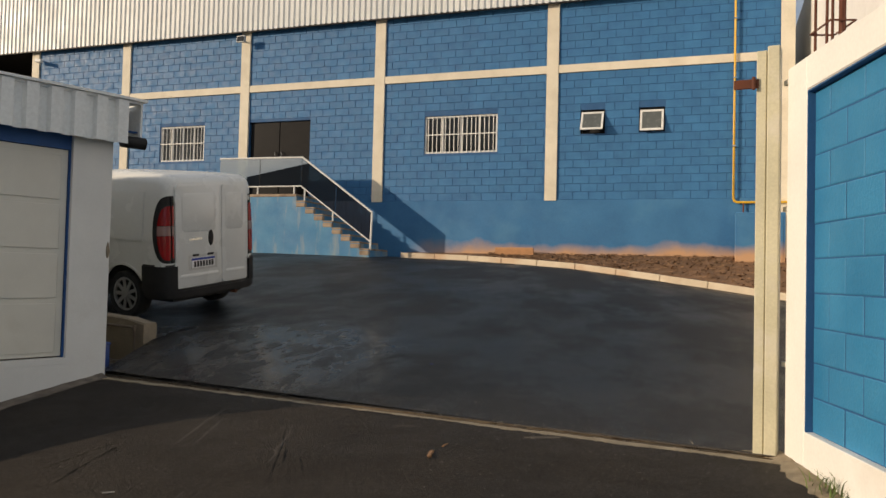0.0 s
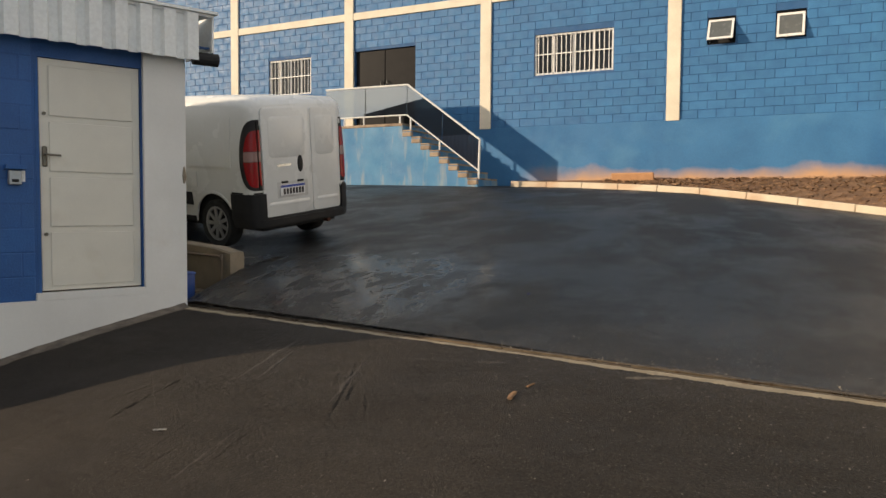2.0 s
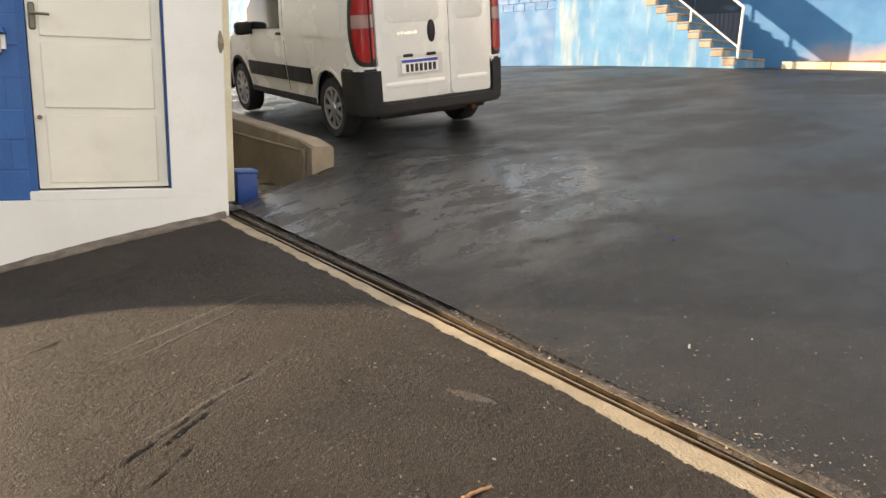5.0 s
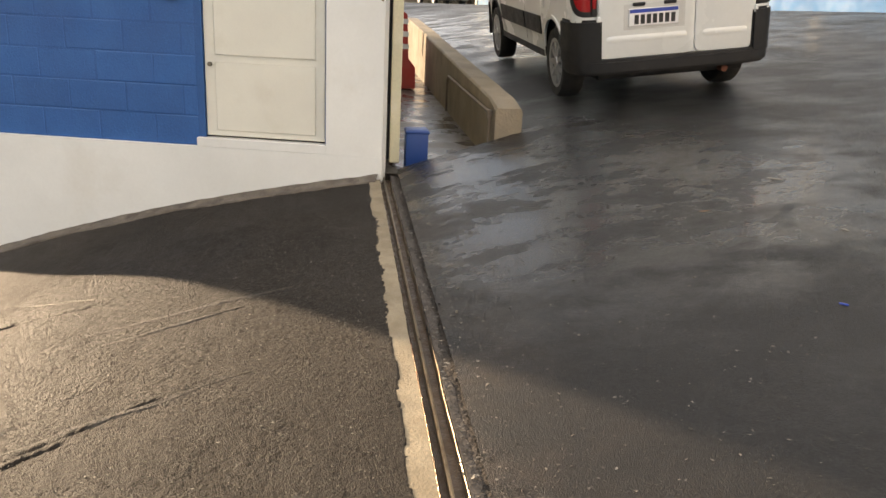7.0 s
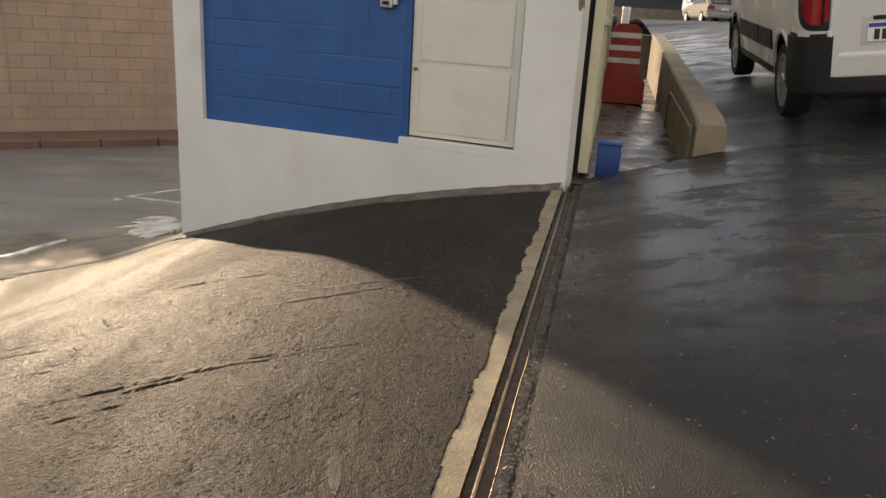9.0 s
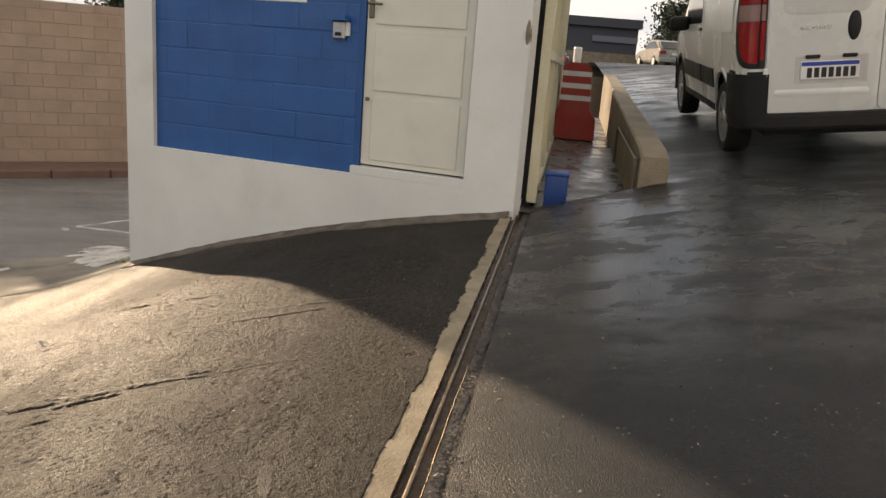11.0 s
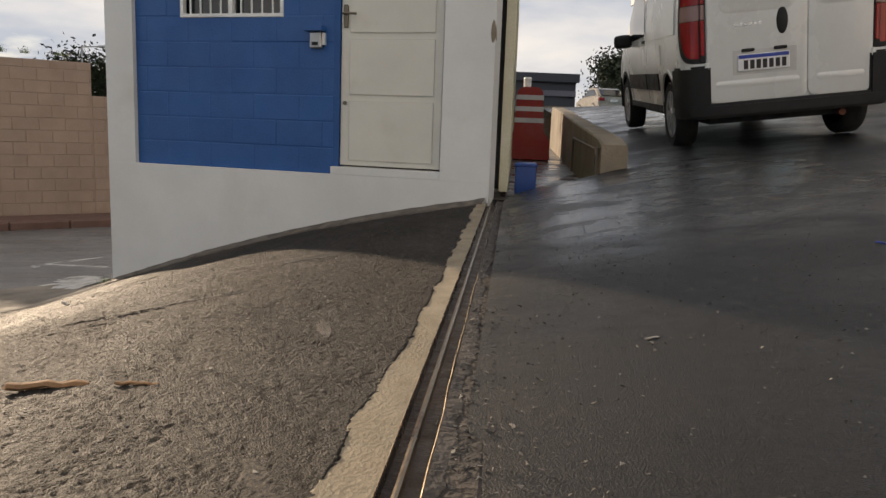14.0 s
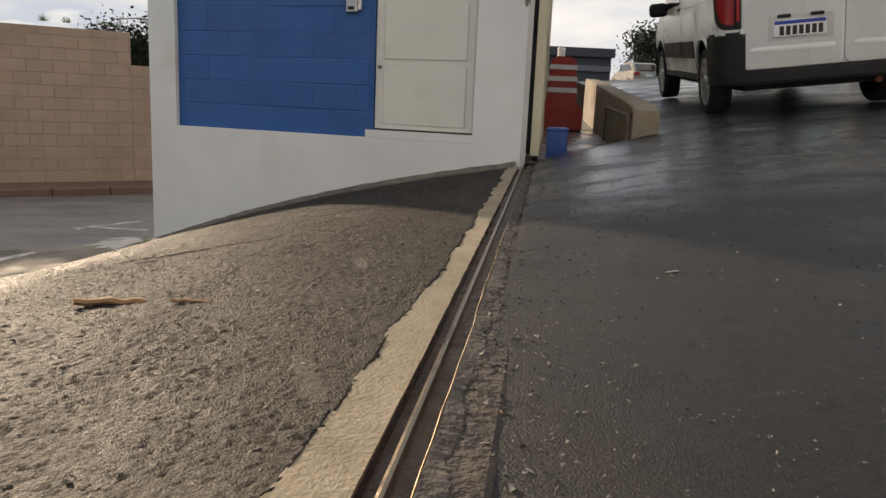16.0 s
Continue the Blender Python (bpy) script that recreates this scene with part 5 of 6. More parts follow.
    for s in (1, -1):
        patch("side_window", 1.16, 2.20, lambda x: 1.04 - 0.02 * (x - 1.2), lambda x: max(1.08, min(1.50, top(x) - 0.135, 1.50 - max(0, 1.26 - x) * 1.4)), M_DARKGLASS, s, 0.004, label="dark side glass")
        patch("cargo_panel", -0.36, 0.90, lambda x: 0.98, lambda x: 1.58, M_VANPAINT, s, 0.009, label="pressed white side panel")
        patch("side_moulding", 0.42, 1.04, lambda x: 0.50, lambda x: 0.66, M_PLASTIC, s, 0.014, label="dark side moulding")
        patch("side_moulding", 1.10, 2.30, lambda x: 0.50, lambda x: 0.66, M_PLASTIC, s, 0.014)
        patch("door_line", 1.065, 1.078, lambda x: 0.40, lambda x: 1.56, M_PLASTIC, s, 0.001, n=1)
        patch("sill", 0.40, 2.34, lambda x: 0.30, lambda x: 0.36, M_PLASTIC, s, 0.006)
        patch("front_arch", 2.30, 3.1, lambda x: bottom(x) - 0.0, lambda x: bottom(x) + 0.035, M_PLASTIC, s, 0.008, n=24, mz=1)
        patch("rear_arch", -0.36, 0.36, lambda x: bottom(x), lambda x: bottom(x) + 0.03, M_VANPAINT, s, 0.012, n=24, mz=1)
        patch("fuel_flap", 0.30, 0.46, lambda x: 0.74, lambda x: 0.92, M_VANPAINT, s, 0.006, n=3) if s > 0 else None
        part("door_pull", B(1.14, 1.28, s * 0.815 - 0.012, s * 0.815 + 0.012, 0.97, 1.0, bevel=0.006), M_PLASTIC, v)
        mir = part("mirror", B(2.02, 2.15, s * 0.905 - 0.10, s * 0.905 + 0.10, 0.96, 1.11, bevel=0.05, seg=3), M_PLASTIC, v, "black door mirror", smooth=True)
        part("mirror_arm", B(2.04, 2.11, min(s * 0.76, s * 0.86), max(s * 0.76, s * 0.86), 0.99, 1.04), M_PLASTIC, mir)
        # tail lamp: dark almond surround, red lens, clear middle
        def arch(x, hgt, reach):
            return hgt * math.sqrt(max(0.03, 1 - 0.97 * (min(reach, x + 0.70) / reach) ** 2))
        lamp = patch("tail_lamp", -0.6995, -0.53, lambda x: 1.13 - arch(x, 0.41, 0.17), lambda x: 1.13 + arch(x, 0.41, 0.17), M_PLASTIC, s, 0.008, label="tall almond-shaped tail lamp", n=16, mz=12)
        for lo_, hi_, mm in ((0.60, 1.055, M_RED), (1.06, 1.175, M_CLEARLENS), (1.18, 1.60, M_RED)):
            patch("lens", -0.6995, -0.605, lambda x: min(hi_, max(lo_, 1.12 - arch(x, 0.36, 0.095))), lambda x: max(lo_ + 0.001, min(hi_, 1.12 + arch(x, 0.30, 0.095))), mm, s, 0.017, parent=lamp, n=12, mz=6)
        y_a, y_b = sorted((s * 0.640, s * 0.688))
        part("surround", B(-0.710, -0.69, y_a, y_b, 0.72, 1.53, bevel=0.012, seg=2), M_PLASTIC, lamp)
        for za, zb, mm in ((0.78, 1.055, M_RED), (1.06, 1.175, M_CLEARLENS), (1.18, 1.42, M_RED)):
            part("lens", B(-0.720, -0.705, y_a + (0.012 if s > 0 else 0.004), y_b - (0.004 if s > 0 else 0.012), za, zb, bevel=0.006), mm, lamp)
        # wheels
        for xc in (0.0, 2.72):
            wob = new("wheel")
            wob.parent = v
            wob.location = (xc, s * 0.705, 0.295)
            w_me = bmesh.new()
            ringp = [(0.20, -0.085), (0.275, -0.095), (0.293, -0.07), (0.297, 0.0), (0.293, 0.07), (0.275, 0.095), (0.20, 0.085)]
            loops = []
            for k in range(32):
                a = 2 * math.pi * k / 32
                loops.append([w_me.verts.new((r * math.cos(a), y, r * math.sin(a))) for r, y in ringp])
            for k in range(32):
                a, c = loops[k], loops[(k + 1) % 32]
                for j in range(6):
                    w_me.faces.new((a[j], a[j + 1], c[j + 1], c[j]))
            bmesh.ops.recalc_face_normals(w_me, faces=w_me.faces[:])
            wheel = part("tyre", w_me, M_RUBBER, v, "black tyre", smooth=True, m=pose(xc, s * 0.705, 0.295))
            bpy.data.objects.remove(wob)
            part("barrel", cyl(bmesh.new(), (0, -0.07, 0), (0, 0.05 * s, 0), 0.20, n=28), M_BLACK, wheel)
            rim = bmesh.new()
            cyl(rim, (0, 0.07 * s, 0), (0, 0.092 * s, 0), 0.06, 0.05, n=14)
            for k in range(9):
                a = 2 * math.pi * k / 9
                r0 = bmesh.ops.create_cube(rim, size=1, matrix=pose(0.125 * math.cos(a), 0.074 * s, 0.125 * math.sin(a), 0, -math.degrees(a), 0) @ Matrix.Diagonal((0.15, 0.016, 0.042, 1)))
            tl = []
            for k in range(32):
                a = 2 * math.pi * k / 32
                tl.append([rim.verts.new((r * math.cos(a), y * s, r * math.sin(a))) for r, y in ((0.185, 0.06), (0.185, 0.085), (0.21, 0.088), (0.21, 0.06))])
            for k in range(32):
                a, c = tl[k], tl[(k + 1) % 32]
                for j in range(4):
                    rim.faces.new((a[j], a[(j + 1) % 4], c[(j + 1) % 4], c[j]))
            bmesh.ops.recalc_face_normals(rim, faces=rim.faces[:])
            part("rim", rim, M_ALLOY, wheel, "grey wheel trim with spokes")
    # windscreen
    ws = bmesh.new()
    q = [ws.verts.new(p) for p in ((1.92, 0.60, 1.55), (1.92, -0.60, 1.55), (2.55, -0.68, 1.145), (2.55, 0.68, 1.145))]
    ws.faces.new(q)
    r = bmesh.ops.extrude_face_region(ws, geom=ws.faces[:])
    for ve in [e for e in r["geom"] if isinstance(e, bmesh.types.BMVert)]:
        ve.co += Vector((0.02, 0, 0.025))
    bmesh.ops.recalc_face_normals(ws, faces=ws.faces[:])
    part("windscreen", ws, M_DARKGLASS, v)
    # rear doors
    def rpanel(x0, x1, y0, y1, z0, z1, r, soft):
        ring = []
        for cy, cz, a0 in ((y1 - r, z1 - r, 0), (y0 + r, z1 - r, 90), (y0 + r, z0 + r, 180), (y1 - r, z0 + r, 270)):
            ring += [(cy + r * math.cos(radians(a0 + 22.5 * k)), cz + r * math.sin(radians(a0 + 22.5 * k))) for k in range(5)]
        b3 = bmesh.new()
        outer = [b3.verts.new((x1, y, z)) for y, z in ring]
        cy, cz = (y0 + y1) / 2, (z0 + z1) / 2
        edge = [b3.verts.new((x0 + soft * 0.5, y, z)) for y, z in ring]
        face = [b3.verts.new((x0, cy + (y - cy) * (1 - 2 * soft / (y1 - y0)), cz + (z - cz) * (1 - 2 * soft / (z1 - z0)))) for y, z in ring]
        for p_, q_ in ((outer, edge), (edge, face)):
            for k in range(len(ring)):
                b3.faces.new((p_[k], p_[(k + 1) % len(ring)], q_[(k + 1) % len(ring)], q_[k]))
        b3.faces.new(face)
        bmesh.ops.recalc_face_normals(b3, faces=b3.faces[:])
        return b3

    for y0, y1, nm in ((-0.139, 0.634, "wide"), (-0.634, -0.147, "narrow")):
        d = part("rear_door", rpanel(-0.724, -0.69, y0, y1, 0.395, 1.675, 0.06, 0.012), M_VANPAINT, v, "white rear cargo door", smooth=True)
        part("upper_panel", rpanel(-0.731, -0.72, y0 + 0.085, y1 - (0.085 if nm == "wide" else 0.05), 1.08, 1.58, 0.07, 0.022), M_VANPAINT, d, smooth=True)
        part("lower_crease", rpanel(-0.730, -0.72, y0 + 0.05, y1 - 0.05, 0.50, 0.575, 0.03, 0.022), M_VANPAINT, d, smooth=True)
        if nm == "wide":
            # flat panel; its greyer paint stands for the shade in the plate recess
            part("plate_recess", B(-0.7245, -0.716, -0.06, 0.44, 0.60, 0.80, bevel=0.004), plain("recess_shade_paint", (0.5, 0.5, 0.49), 0.4, bump=0.0), d)
            for ya in (0.02, 0.27):
                part("plate_lamp", B(-0.742, -0.722, ya, ya + 0.10, 0.78, 0.806, bevel=0.006), M_PLASTIC, d)
            han = bmesh.new()
            bmesh.ops.create_uvsphere(han, u_segments=16, v_segments=10, radius=1, matrix=Matrix.Translation((-0.724, 0.055, 1.0)) @ Matrix.Diagonal((0.018, 0.045, 0.105, 1)))
            part("handle", han, M_PLASTIC, d, "black oval door handle", smooth=True)
            pl_ = part("number_plate", B(-0.736, -0.7255, 0.0, 0.40, 0.63, 0.76, bevel=0.004), M_PLATE, d, "white plate with a blue strip")
            part("plate_strip", B(-0.739, -0.7362, 0.006, 0.394, 0.728, 0.756), M_PLATEBLUE, pl_)
            for k in range(7):
                yy = 0.355 - k * 0.049
                part("bar_mark", B(-0.7385, -0.7363, yy - 0.034, yy, 0.645, 0.715), M_INK, pl_)
            for k in range(6):
                yy = 0.42 - k * 0.036
                part("badge_bar", B(-0.727, -0.7218, yy - 0.028, yy, 0.985, 1.003 + 0.006 * (k % 2)), M_CHROME, d)
        part("hinge", B(-0.735, -0.70, (y1 - 0.01) if y0 > -0.2 else (y0 - 0.02), (y1 + 0.02) if y0 > -0.2 else (y0 + 0.01), 1.46, 1.52, bevel=0.005), M_VANPAINT, v)
        part("hinge", B(-0.735, -0.70, (y1 - 0.01) if y0 > -0.2 else (y0 - 0.02), (y1 + 0.02) if y0 > -0.2 else (y0 + 0.01), 0.66, 0.72, bevel=0.005), M_VANPAINT, v)
    # bumper wrapping the rear corners
    out_ = [(-0.36, 0.835), (-0.52, 0.832), (-0.64, 0.80), (-0.72, 0.73), (-0.77, 0.60), (-0.79, 0.30), (-0.79, -0.30), (-0.77, -0.60), (-0.72, -0.73), (-0.64, -0.80), (-0.52, -0.832), (-0.36, -0.835), (-0.36, -0.76), (-0.58, -0.70), (-0.62, -0.4), (-0.62, 0.4), (-0.58, 0.70), (-0.36, 0.76)]
    bmp = prism(bmesh.new(), out_, 0.275, 0.395)
    bmesh.ops.recalc_face_normals(bmp, faces=bmp.faces[:])
    bmesh.ops.bevel(bmp, geom=bmp.edges[:], offset=0.022, segments=2, affect='EDGES')
    bu = part("rear_bumper", bmp, M_PLASTIC, v, "dark grey plastic bumper", smooth=True)
    for s in (1, -1):
        o2 = [(-0.34, s * 0.842), (-0.52, s * 0.842), (-0.64, s * 0.81), (-0.722, s * 0.735), (-0.745, s * 0.612), (-0.66, s * 0.605), (-0.58, s * 0.72), (-0.34, s * 0.76)]
        c2 = prism(bmesh.new(), o2 if s > 0 else o2[::-1], 0.35, 0.70)
        bmesh.ops.recalc_face_normals(c2, faces=c2.faces[:])
        bmesh.ops.bevel(c2, geom=c2.edges[:], offset=0.018, segments=2, affect="EDGES")
        part("corner_cladding", c2, M_PLASTIC, bu, smooth=True)
    fb = prism(bmesh.new(), [(3.2, -0.80), (3.5, -0.74), (3.68, -0.4), (3.68, 0.4), (3.5, 0.74), (3.2, 0.80)], 0.25, 0.62)
    bmesh.ops.recalc_face_normals(fb, faces=fb.faces[:])
    part("front_bumper", fb, M_PLASTIC, v)


van()


# ---- cars beyond ----
def small_car(m, paint, label):
    c = thing("sedan_car", m, label, "car")
    body = bmesh.new()
    profile_solid(body, [(-2.1, 0.30), (2.1, 0.30), (2.18, 0.62), (1.95, 0.80), (1.1, 0.92), (-1.5, 0.98), (-2.1, 0.92), (-2.2, 0.60)], -0.84, 0.84)
    bmesh.ops.bevel(body, geom=body.edges[:], offset=0.07, segments=2, affect="EDGES")
    part("body", body, paint, c, smooth=True)
    cab = bmesh.new()
    profile_solid(cab, [(1.15, 0.90), (0.45, 1.38), (0.1, 1.45), (-0.8, 1.43), (-1.2, 1.34), (-1.8, 0.95)], -0.68, 0.68)
    bmesh.ops.bevel(cab, geom=cab.edges[:], offset=0.06, segments=2, affect="EDGES")
    part("roof", cab, paint, c, smooth=True)
    for s in (1, -1):
        part("side_glass", profile_solid(bmesh.new(), [(0.95, 0.99), (0.40, 1.33), (-0.75, 1.36), (-1.35, 1.02)], s * 0.675, s * 0.69), M_DARKGLASS, c)
        part("tail_lamp", B(-2.22, -2.08, min(s * 0.5, s * 0.80), max(s * 0.5, s * 0.80), 0.70, 0.88, bevel=0.02), M_RED, c)
        for x in (-1.3, 1.35):
            t = part("tyre", cyl(bmesh.new(), (x, s * 0.68, 0.31), (x, s * 0.86, 0.31), 0.31, n=24), M_RUBBER, c)
            part("rim", cyl(bmesh.new(), (x, s * 0.80, 0.31), (x, s * 0.865, 0.31), 0.19, n=20), M_ALLOY, t)
    part("rear_glass", profile_solid(bmesh.new(), [(-1.24, 1.32), (-1.76, 1.0), (-1.79, 1.01), (-1.26, 1.345)], -0.55, 0.55), M_DARKGLASS, c)
    part("bumper", B(-2.26, -2.05, -0.82, 0.82, 0.30, 0.52, bevel=0.03), paint, c)
    part("plate", B(-2.23, -2.19, -0.2, 0.2, 0.66, 0.78), M_PLATE, c)
    return c


# ---- trees ----
def tree(x, y, z, height, spread_r, seed, label):
    r = random.Random(seed)
    t = thing("tree", pose(x, y, z), label, "tree", "trees in the distance")
    tr = bmesh.new()
    cyl(tr, (0, 0, -0.3), (0.1, 0.05, height * 0.5), 0.03 * height, 0.016 * height, n=10)
    tips = []
    for k in range(7):
        a = 6.28 * k / 7 + r.uniform(-0.3, 0.3)
        e = (spread_r * 0.6 * math.cos(a), spread_r * 0.6 * math.sin(a), height * r.uniform(0.62, 0.92))
        cyl(tr, (0.1, 0.05, height * 0.42), e, 0.012 * height, 0.004 * height, n=6)
        tips.append(Vector(e))
    part("trunk", tr, M_BARK, t)
    vs, fs = [], []
    for k in range(11000):
        tip = r.choice(tips)
        d = Vector((r.gauss(0, 1), r.gauss(0, 1), r.gauss(0, 0.75)))
        p = tip + d * spread_r * 0.27
        s = r.uniform(0.05, 0.10) * height * 0.36
        n1 = Vector((r.uniform(-1, 1), r.uniform(-1, 1), r.uniform(-1, 1))).normalized()
        n2 = n1.orthogonal().normalized()
        b0 = len(vs)
        vs += [tuple(p - n1 * s), tuple(p + n2 * s * 0.45), tuple(p + n1 * s), tuple(p - n2 * s * 0.45)]
        fs.append((b0, b0 + 1, b0 + 2, b0 + 3))
    me_ = bpy.data.meshes.new("crown")
    me_.from_pydata(vs, [], fs)
    me_.materials.append(M_LEAF)
    o = new("crown", me_)
    o.parent = t


# ---- weeds, scraps and marks ----
def grass_tuft(x, y, z, n, h, seed, label, slope=0.0):
    r = random.Random(seed)
    vs, fs = [], []
    for _ in range(n):
        a, lean, hh = r.uniform(0, 6.28), r.uniform(0.2, 1.0), h * r.uniform(0.5, 1.0)
        bx, by = r.gauss(0, 0.045), r.gauss(0, 0.045)
        w_ = 0.004 * r.uniform(0.7, 1.5)
        px, py = -math.sin(a) * w_, math.cos(a) * w_
        b0 = len(vs)
        for k in range(4):
            f = k / 3
            ox, oy, oz = bx + math.cos(a) * lean * hh * f * f, by + math.sin(a) * lean * hh * f * f, hh * (f - 0.35 * lean * f * f)
            wk = 1 - 0.9 * f
            vs += [(ox + px * wk, oy + py * wk, oz), (ox - px * wk, oy - py * wk, oz)]
        for k in range(3):
            fs.append((b0 + 2 * k, b0 + 2 * k + 1, b0 + 2 * k + 3, b0 + 2 * k + 2))
    me_ = bpy.data.meshes.new("grass")
    me_.from_pydata(vs, [], fs)
    me_.materials.append(M_GRASS)
    o = new("grass", me_)
    o.location = (x, y, z)
    tagged(o, label, "grass", kind="stuff")


def twig(x, y, length, width, yaw, seed, mat_, label, ground=z_drive, name="twig", bend=0.2):
    r = random.Random(seed)
    pts = []
    for k in range(7):
        f = k / 6 - 0.5
        pts.append((f * length, bend * length * (0.25 - f * f) + r.uniform(-0.1, 0.1) * width, width * 0.35 + width * 0.5 * r.random()))
    bm_ = tube(bmesh.new(), pts, width * 0.5, 6)
    for v_ in bm_.verts:
        v_.co.z *= 0.6
        v_.co.x += r.uniform(-1, 1) * width * 0.15
    alone(name, bm_, mat_, label, name.replace("_", " "), m=pose(x, y, ground(x, y) - 0.001, 0, 0, yaw))

small_car(pose(-34.7, -2.45, z_yard(-34.7, -2.45), 0, 0, 183), M_SEDAN, "champagne sedan parked at the far end of the yard")
small_car(pose(-16.0, -10.9, z_yard(-16, -10.5) - 0.55, 0, 0, 170), plain("dark_car_paint", (0.02, 0.022, 0.028), 0.25, bump=0.0), "dark car half hidden behind the barrier")
tree(-61, 6.6, -1.02, 4.4, 3.0, 13, "dense dark green tree beyond the yard")
tree(-62, 7.6, -1.02, 7.2, 3.4, 3, "dense dark green tree beyond the yard")
tree(-60, 13.5, -1.02, 8.5, 4.2, 5, "dense dark green tree beyond the yard")
tree(-64, 18.0, -1.02, 9.5, 4.6, 8, "tall dark green tree beyond the yard")
tree(-28.7, -27.2, -3.0, 4.2, 2.6, 11, "small tree behind the street wall")
tree(-31.0, -23.5, -3.0, 3.9, 2.8, 12, "small tree behind the street wall")
lamp_ = thing("street_lamp", pose(-26.6, -27.6, -3.2), "slim grey street lamp behind the wall", "street lamp")
part("pole", cyl(bmesh.new(), (0, 0, 0), (0, 0, 5.0), 0.06, 0.04), M_ALLOY, lamp_)
part("arm", cyl(bmesh.new(), (0, 0, 4.96), (0.2, 1.0, 5.0), 0.03, 0.03), M_ALLOY, lamp_)
part("head", B(-0.02, 0.40, 0.85, 1.25, 4.93, 5.03, bevel=0.02), M_ALLOY, lamp_)

for i, (tt, n_, hh) in enumerate(((-14.9, 50, 0.2), (-14.5, 40, 0.17), (-13.9, 40, 0.15))):
    p = street_pt(-16.45, tt, 0.02)
    grass_tuft(p[0], p[1], p[2], n_, hh, 30 + i, "thin weeds on top of the street wall")
for i, (x, y, n_, hh) in enumerate(((9.17, -14.46, 14, 0.10), (9.20, -14.58, 42, 0.17), (9.26, -14.72, 18, 0.14), (1.62, -16.35, 90, 0.14))):
    grass_tuft(x, y, (z_drive(x, y) if x > 5 else -2.62), n_, hh, 50 + i, "green weed tuft at the foot of the wall")

twig(6.956, -14.525, 0.165, 0.028, 102, 1, M_WOODBIT, "flat dry wood splinter lying on the asphalt", name="wood_splinter", bend=0.1)
twig(6.98, -14.32, 0.095, 0.013, 88, 2, M_WOODBIT, "short dry twig lying on the asphalt")
twig(5.126, -15.255, 0.07, 0.018, 40, 3, M_PALE, "pale scrap of paper on the asphalt", name="paper_scrap")
twig(5.476, -11.545, 0.04, 0.008, 10, 4, M_PALE, "pale scrap on the yard asphalt", ground=z_yard, name="paper_scrap")
twig(6.051, -12.044, 0.03, 0.010, 60, 5, M_BLUEPAPER, "small blue scrap on the yard asphalt", ground=z_yard, name="plastic_scrap")
twig(6.822, -13.111, 0.045, 0.008, 120, 6, M_PALE, "dry pale leaf on the yard asphalt", ground=z_yard, name="dry_leaf")
twig(7.63, -13.655, 0.10, 0.004, 25, 7, M_WOODBIT, "thin straw across the rail edge", ground=z_yard, name="straw")
twig(5.0, -11.9, 0.09, 0.006, 100, 8, M_WOODBIT, "thin straw on the yard asphalt", ground=z_yard, name="straw")
twig(4.7, -11.3, 0.08, 0.01, 40, 9, M_PALE, "dry pale leaf on the yard asphalt", ground=z_yard, name="dry_leaf")


# scrape grooves and cement stains on the driveway
def ground_ribbon(name, x0, y0, x1, y1, width, mat_, label, lift=0.003, wob=0.02, seed=0, n=28, ground=None):
    if ground is None:
        ground = lambda gx_, gy_: z_drive(gx_, gy_) + 0.005 * noise.noise((gx_ * 1.1 + 5, gy_ * 1.1, 0))
    bm_ = bmesh.new()
    d = Vector((x1 - x0, y1 - y0)).normalized()
    nn = Vector((-d.y, d.x))
    rows_ = []
    for i in range(n + 1):
        f = i / n
        x, y = x0 + (x1 - x0) * f, y0 + (y1 - y0) * f
        o = wob * noise.noise((f * 4, seed, 0))
        w_ = width * (0.35 + 0.65 * math.sin(math.pi * min(1, max(0.02, f)))) * (1 + 0.6 * noise.noise((f * 13, seed, 5)))
        row = []
        for k, h in ((-1, -0.004), (-0.4, lift), (0.4, lift * 1.3), (1, -0.004)):
            px, py = x + nn.x * (o + k * w_ / 2), y + nn.y * (o + k * w_ / 2)
            row.append(bm_.verts.new((px, py, ground(px, py) + h)))
        rows_.append(row)
    for a, c in zip(rows_, rows_[1:]):
        for k in range(3):
            bm_.faces.new((a[k], a[k + 1], c[k + 1], c[k]))
    bmesh.ops.recalc_face_normals(bm_, faces=bm_.faces[:])
    alone(name, bm_, mat_, label, "asphalt mark", kind="structure")


M_SCRAPE = asphalt("scraped_asphalt", (0.045, 0.037, 0.030), (0.070, 0.058, 0.046), (0.6, 0.85), (0.09, 0.078, 0.062), 0.5, (1, 1, 0), 0.4, 0.9)
M_SCRAPE_L = asphalt("pale_scraped_asphalt", (0.08, 0.067, 0.052), (0.12, 0.10, 0.08), (0.75, 0.95), (0.16, 0.14, 0.11), 0.4, (1, 1, 0), 0.3, 0.9)
ground_ribbon("cement_stain", 7.42, -13.99, 7.66, -13.91, 0.09, M_SCRAPE_L, "small spilt cement stain on the asphalt", lift=0.003, wob=0.0, seed=40)
ground_ribbon("cement_stain", 6.46, -13.96, 6.66, -13.93, 0.07, M_SCRAPE, "faint cement stain on the asphalt", lift=0.002, wob=0.0, seed=41)
